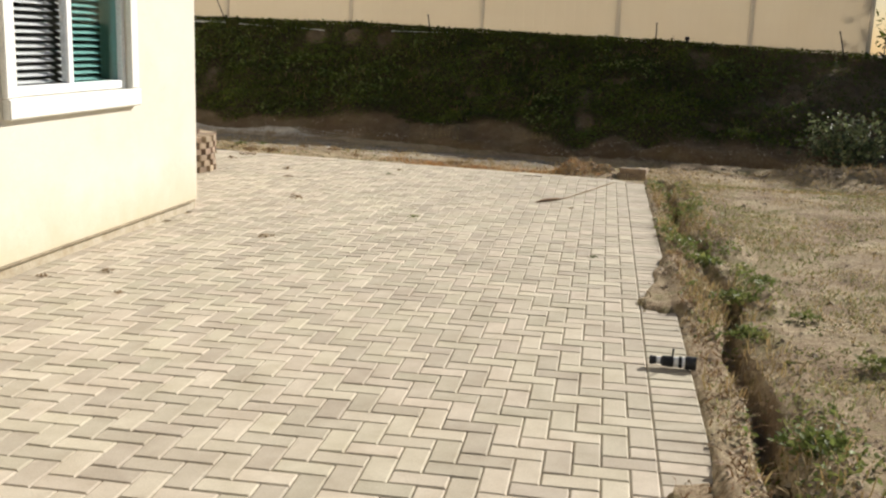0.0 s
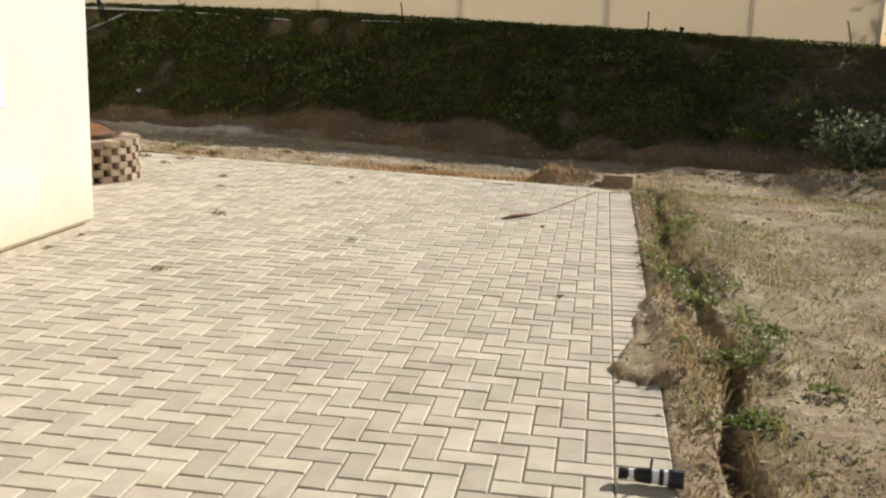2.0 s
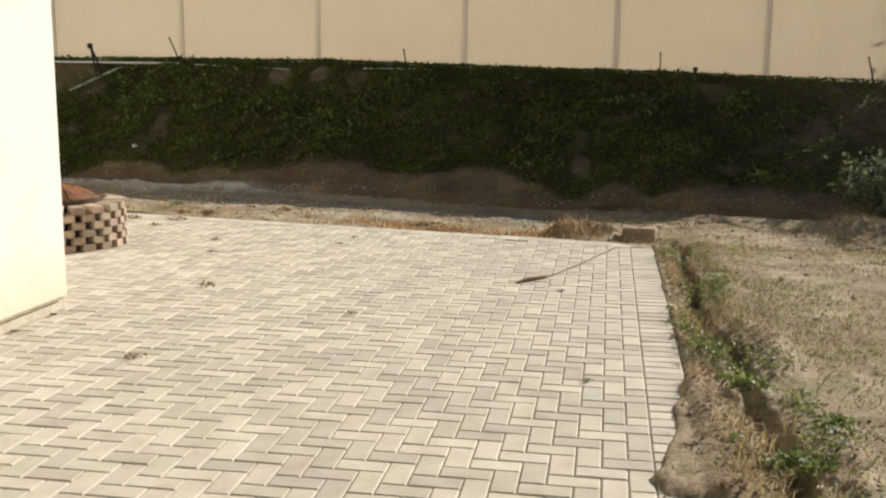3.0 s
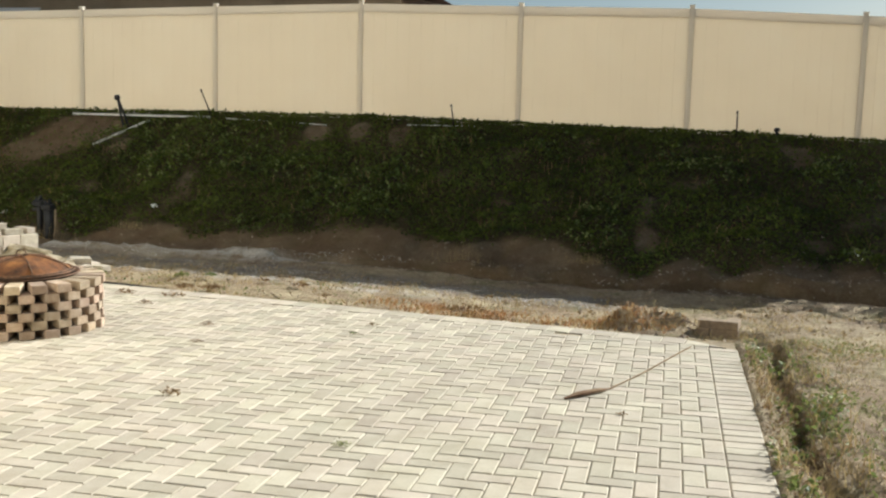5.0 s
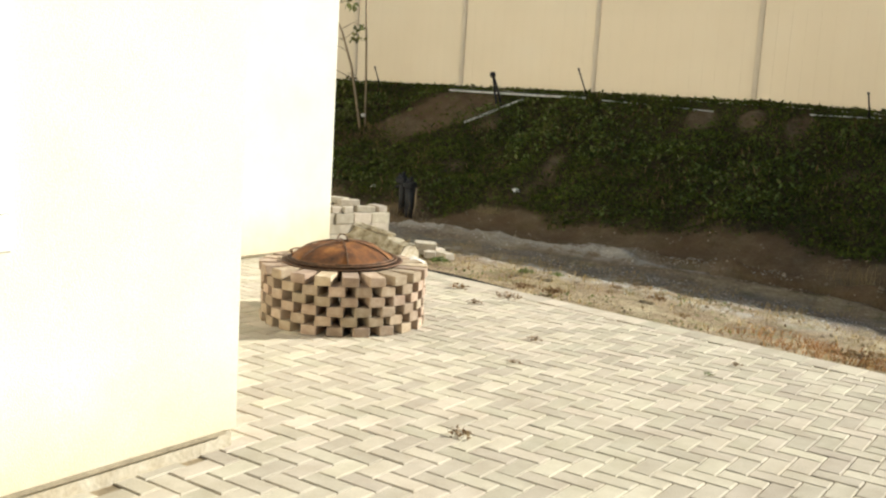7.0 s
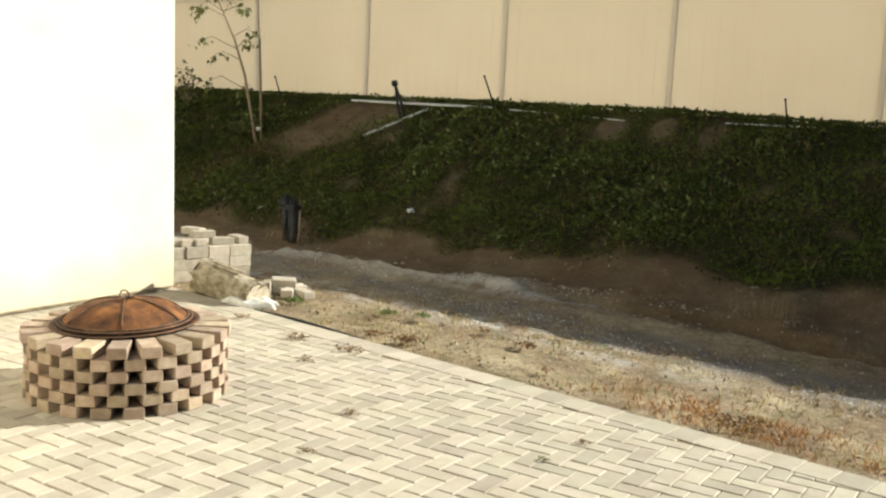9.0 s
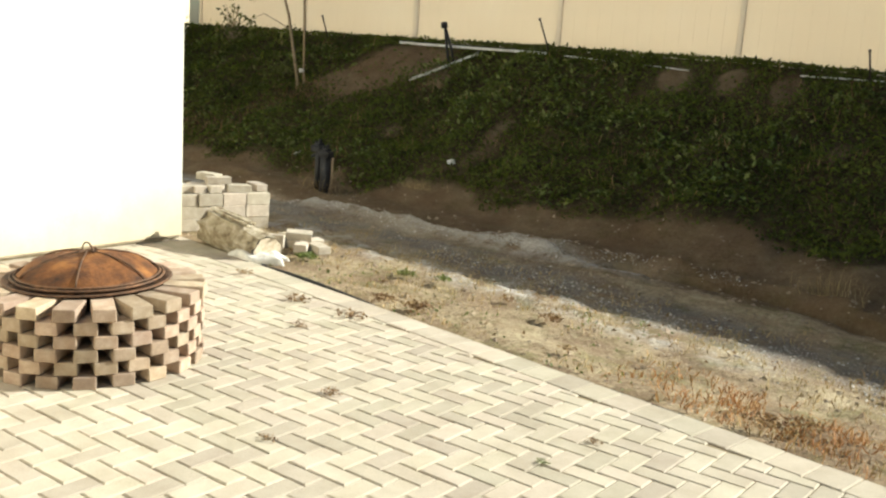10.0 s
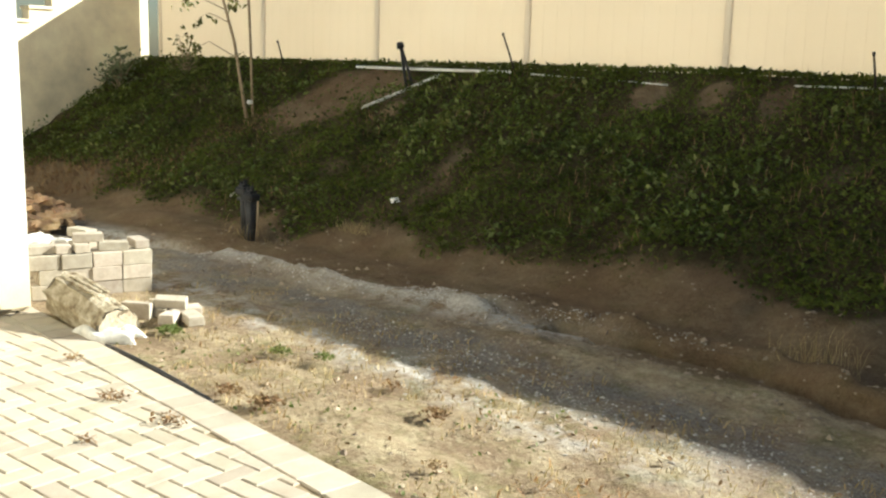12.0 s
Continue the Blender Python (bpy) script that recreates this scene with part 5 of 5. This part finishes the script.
for lift in (0.12, 1.25):
    bm = bmesh.new()
    tube(bm, [tuple(A.lerp(B, i / n_).xy) + (zc[i] + lift,) for i in range(n_ + 1)], 0.016, 6)
    part("rail", bm, M_BLACK, rail)


def tree(x, y, z, h, w, n, seed, label):
    t = holder("tree", pose(x, y, z), label, "tree")
    r = random.Random(seed)
    bm = bmesh.new()
    tube(bm, [(0, 0, -0.3), (0.05, 0, h * 0.3), (-0.04, 0.05, h * 0.6), (0, 0, h * 0.9)], [0.11, 0.09, 0.06, 0.02], 8)
    ends = []
    for k in range(22):
        a, b = r.uniform(0, 6.3), r.uniform(0.12, 0.75) * h
        e = Vector((math.cos(a) * w * r.uniform(0.5, 1), math.sin(a) * w * r.uniform(0.5, 1), b + r.uniform(0.1, 0.35) * h))
        tube(bm, [(0, 0, b), e * 0.5 + Vector((0, 0, b * 0.5 + 0.1)), e], [0.035, 0.02, 0.006], 5)
        ends.append((Vector((0, 0, b)), e))
    part("trunk", bm, M_TWIG, t, smooth=True)
    pts = []
    for k in range(n):
        b0, e = ends[r.randrange(22)]
        c = b0.lerp(e, r.uniform(0.35, 1.05))
        pts.append((c.x + r.gauss(0, 0.2), c.y + r.gauss(0, 0.2), max(0.05, c.z + r.gauss(0, 0.16))))
    leaves("crown", pts, (0.09, 0.17), M_GREEN, seed, t, up=0.4)


for i, (x, y, h) in enumerate(((5.5, 17.95, 2.7), (7.0, 18.0, 2.9), (8.5, 18.0, 2.9))):
    tree(x, y, 0.4, h, 0.85, 3600, 90 + i, "leafy dark green tree past the end of the fence")
# two unseen low trees, added to block a strip of sun on the bank
for i, (x, y, h) in enumerate(((5.3, 18.1, 1.9), (6.0, 18.8, 2.1))):
    tree(x, y, 0.45, h, 0.45, 2600, 96 + i, "added low tree past the fence end to keep sun off the bank")
shrub(-15.6, 15.3, 0.8, 0.8, 2.6, 1500, (0.07, 0.14), M_GREEN, 70, "dark green bush behind the garden wall")

# ---- bricks at the trench corner, a stick, black edging ----
cs = holder("brick_stack", pose(0.23, 10.98, on_ground(0.23, 10.98) - 0.05, 0, 0, -6), "low stack of tan pavers at the trench corner, shade coloured in", "brick stack")
rng = random.Random(41)
for c in range(3):
    for bx, turn in ((-0.045, 0), (0.112, 90)) if c % 2 == 0 else ((-0.10, 90), (0.06, 0)):
        b = new("brick", BLOCKS3[rng.randrange(3)]); b.parent = cs
        b.matrix_basis = pose(bx + 0.01 * rng.uniform(-1, 1), rng.uniform(-0.01, 0.01) + (0.05 if turn else 0), 0.031 + 0.0625 * c, 0, 0, turn + rng.uniform(-4, 4))
stick = holder("stick", pose(-0.57, 8.80, 0.0), "dark dry palm strip lying on the pavers", "stick")
bm = bmesh.new()
tube(bm, [(-0.11, -0.15, 0.012), (-0.04, -0.05, 0.024), (0.06, 0.07, 0.02), (0.12, 0.15, 0.008)], [0.008, 0.028, 0.025, 0.005], 6)
for v in bm.verts:
    v.co.z = v.co.z * 0.5 + 0.003
part("blade", bm, M_DRYWEED, stick)
bm = bmesh.new()
tube(bm, [(0.12, 0.15, 0.006), (0.3, 0.6, 0.01), (0.46, 1.1, 0.006), (0.6, 1.5, 0.008)], 0.004, 5)
part("stem", bm, M_DRYWEED, stick)
bm = bmesh.new()
pts = [(-5.6 + 0.1 * i, float(edge_y(-5.6 + 0.1 * i)) + 0.018, -0.012 + 0.012 * math.sin(i * 0.3)) for i in range(13)]
tube(bm, pts, 0.013, 6)
tagged(part("edging_strip", bm, M_BLACK, smooth=True), "black plastic paver edging showing at the patio's rim", "edging")
bm = bmesh.new()
pts = [(-2.6 + 0.1 * i, float(edge_y(-2.6 + 0.1 * i)) + 0.014, -0.016) for i in range(6)]
tube(bm, pts, 0.009, 6)
tagged(part("edging_strip", bm, M_BLACK, smooth=True), "black plastic paver edging showing at the patio's rim", "edging")

# ---- patio: pavers in herringbone, with a border course ----
def clip(poly, a, b, c):
    """The part of a convex polygon where a*x + b*y <= c."""
    out = []
    for p, q in zip(poly, poly[1:] + poly[:1]):
        dp, dq = a * p[0] + b * p[1] - c, a * q[0] + b * q[1] - c
        if dp <= 0:
            out.append(p)
        if dp * dq < 0:
            s = dp / (dp - dq)
            out.append((p[0] + (q[0] - p[0]) * s, p[1] + (q[1] - p[1]) * s))
    return out


def shrink(poly, d):
    """A convex polygon drawn in by d on every side."""
    n = len(poly)
    out = poly
    for i in range(n):
        (x0, y0), (x1, y1) = poly[i], poly[(i + 1) % n]
        l = math.hypot(x1 - x0, y1 - y0)
        if l < 1e-6:
            continue
        a, b = (y1 - y0) / l, -(x1 - x0) / l
        out = clip(out, a, b, a * x0 + b * y0 - d)
        if len(out) < 3:
            return []
    return out


def prism(poly, z, tilt, ch=0.006, deep=0.03):
    """Vertices and faces of one paver: chamfered top, sides down into the bed."""
    low = shrink(poly, 0.0018)
    top = shrink(poly, 0.0018 + ch)
    if len(top) != len(low) or len(low) < 3:
        return None
    n = len(low)
    cx, cy = sum(p[0] for p in low) / n, sum(p[1] for p in low) / n
    tz = lambda p: z + tilt[0] * (p[0] - cx) + tilt[1] * (p[1] - cy)
    vs = [(*p, -deep) for p in low] + [(*p, tz(p) - ch * 0.75) for p in low] + [(*p, tz(p)) for p in top]
    fs = [tuple(range(2 * n, 3 * n))]
    for lvl in (0, 1):
        for i in range(n):
            j = (i + 1) % n
            fs.append((lvl * n + i, lvl * n + j, (lvl + 1) * n + j, (lvl + 1) * n + i))
    return vs, fs


U, X0, Y0 = 0.1, 0.15, 4.55
EA, EB, EC = 0.14, 1.0, 10.62            # far edge: 0.14 x + y = 10.62
EL = math.hypot(EA, EB)
ca, sa = math.cos(radians(-1.5)), math.sin(radians(-1.5))
pieces = []
for c in range(0, 70):
    for r in range(-68, 70):
        k = (r + c) % 4
        xr, yb = X0 - c * U, Y0 + r * U
        if k == 2:
            poly = [(xr - U, yb), (xr, yb), (xr, yb + 2 * U), (xr - U, yb + 2 * U)]
        elif k == 0:
            poly = [(xr - 2 * U, yb), (xr, yb), (xr, yb + U), (xr - 2 * U, yb + U)]
        elif c == 0 and k == 1:
            poly = [(xr - U, yb), (xr, yb), (xr, yb + U), (xr - U, yb + U)]
        else:
            continue
        my = sum(p[1] for p in poly) / 4
        mx = sum(p[0] for p in poly) / 4
        if my < -2 or mx < -6.95:
            continue
        lx, ly = ca * (mx + 3.383) + sa * (my - 7.329), -sa * (mx + 3.383) + ca * (my - 7.329)
        if (ly < -0.12 and lx < -0.05) or (lx < -3.38):
            continue
        poly = clip(poly, EA / EL, EB / EL, (EC - 0.2 * EL) / EL)
        if len(poly) >= 3:
            pieces.append(poly)
for r in range(-20, 100):                # border along the open side
    yb = 2.05 + r * U
    if yb < -2 or yb + U > EC - EA * 0.35 - 0.22:
        continue
    pieces.append([(X0, yb), (X0 + 0.2, yb), (X0 + 0.2, yb + U), (X0, yb + U)])
dx, dy = EB / EL, -EA / EL                # border along the far edge
BW = 0.17
for r in range(-43, 1):
    s = r * BW
    bx, by = 0.35 + dx * s, EC - EA * 0.35 + dy * s
    if bx < -6.72:
        continue
    nx, ny = -EA / EL * 0.2, -EB / EL * 0.2
    pieces.append([(bx + nx - dx * BW, by + ny - dy * BW), (bx + nx, by + ny), (bx, by), (bx - dx * BW, by - dy * BW)])

pieces = [q for q in (clip(p, 0.614, 0.789, 8.36) for p in pieces) if len(q) >= 3]    # the broken-off outer corner
patio = holder("patio", pose(0, 0, 0), "pale tan concrete pavers laid in herringbone with a border", "patio", kind="structure")
base = raw("sand_bed", [(-6.95, -2.1, -0.009), (0.34, -2.1, -0.009), (0.34, EC - EA * 0.34 - 0.01, -0.009), (-6.95, EC + EA * 6.95 - 0.01, -0.009),
                        (-6.95, -2.1, -0.1), (0.34, -2.1, -0.1), (0.34, EC - EA * 0.34 - 0.01, -0.1), (-6.95, EC + EA * 6.95 - 0.01, -0.1)],
           [(0, 1, 2, 3), (0, 4, 5, 1), (1, 5, 6, 2), (2, 6, 7, 3), (3, 7, 4, 0)], M_SAND, patio)
rng = random.Random(8)
V, F = [], []
single = 0
for poly in pieces:
    made = prism(poly, rng.uniform(-0.0012, 0.0012), (rng.uniform(-0.012, 0.012), rng.uniform(-0.012, 0.012)))
    if made is None:
        continue
    vs, fs = made
    cx, cy = sum(p[0] for p in poly) / len(poly), sum(p[1] for p in poly) / len(poly)
    if -1.35 < cx < 0.4 and 2.7 < cy < 5.9 and single < 300:
        single += 1
        ob = raw("paver", [(x - cx, y - cy, z) for x, y, z in vs], fs, M_PAVER, patio)
        ob.location = (cx, cy, 0)
    else:
        o = len(V)
        V.extend(vs)
        F.extend([tuple(o + i for i in f) for f in fs])
tagged(raw("paver_field", V, F, M_PAVER_J, patio), kind="stuff")
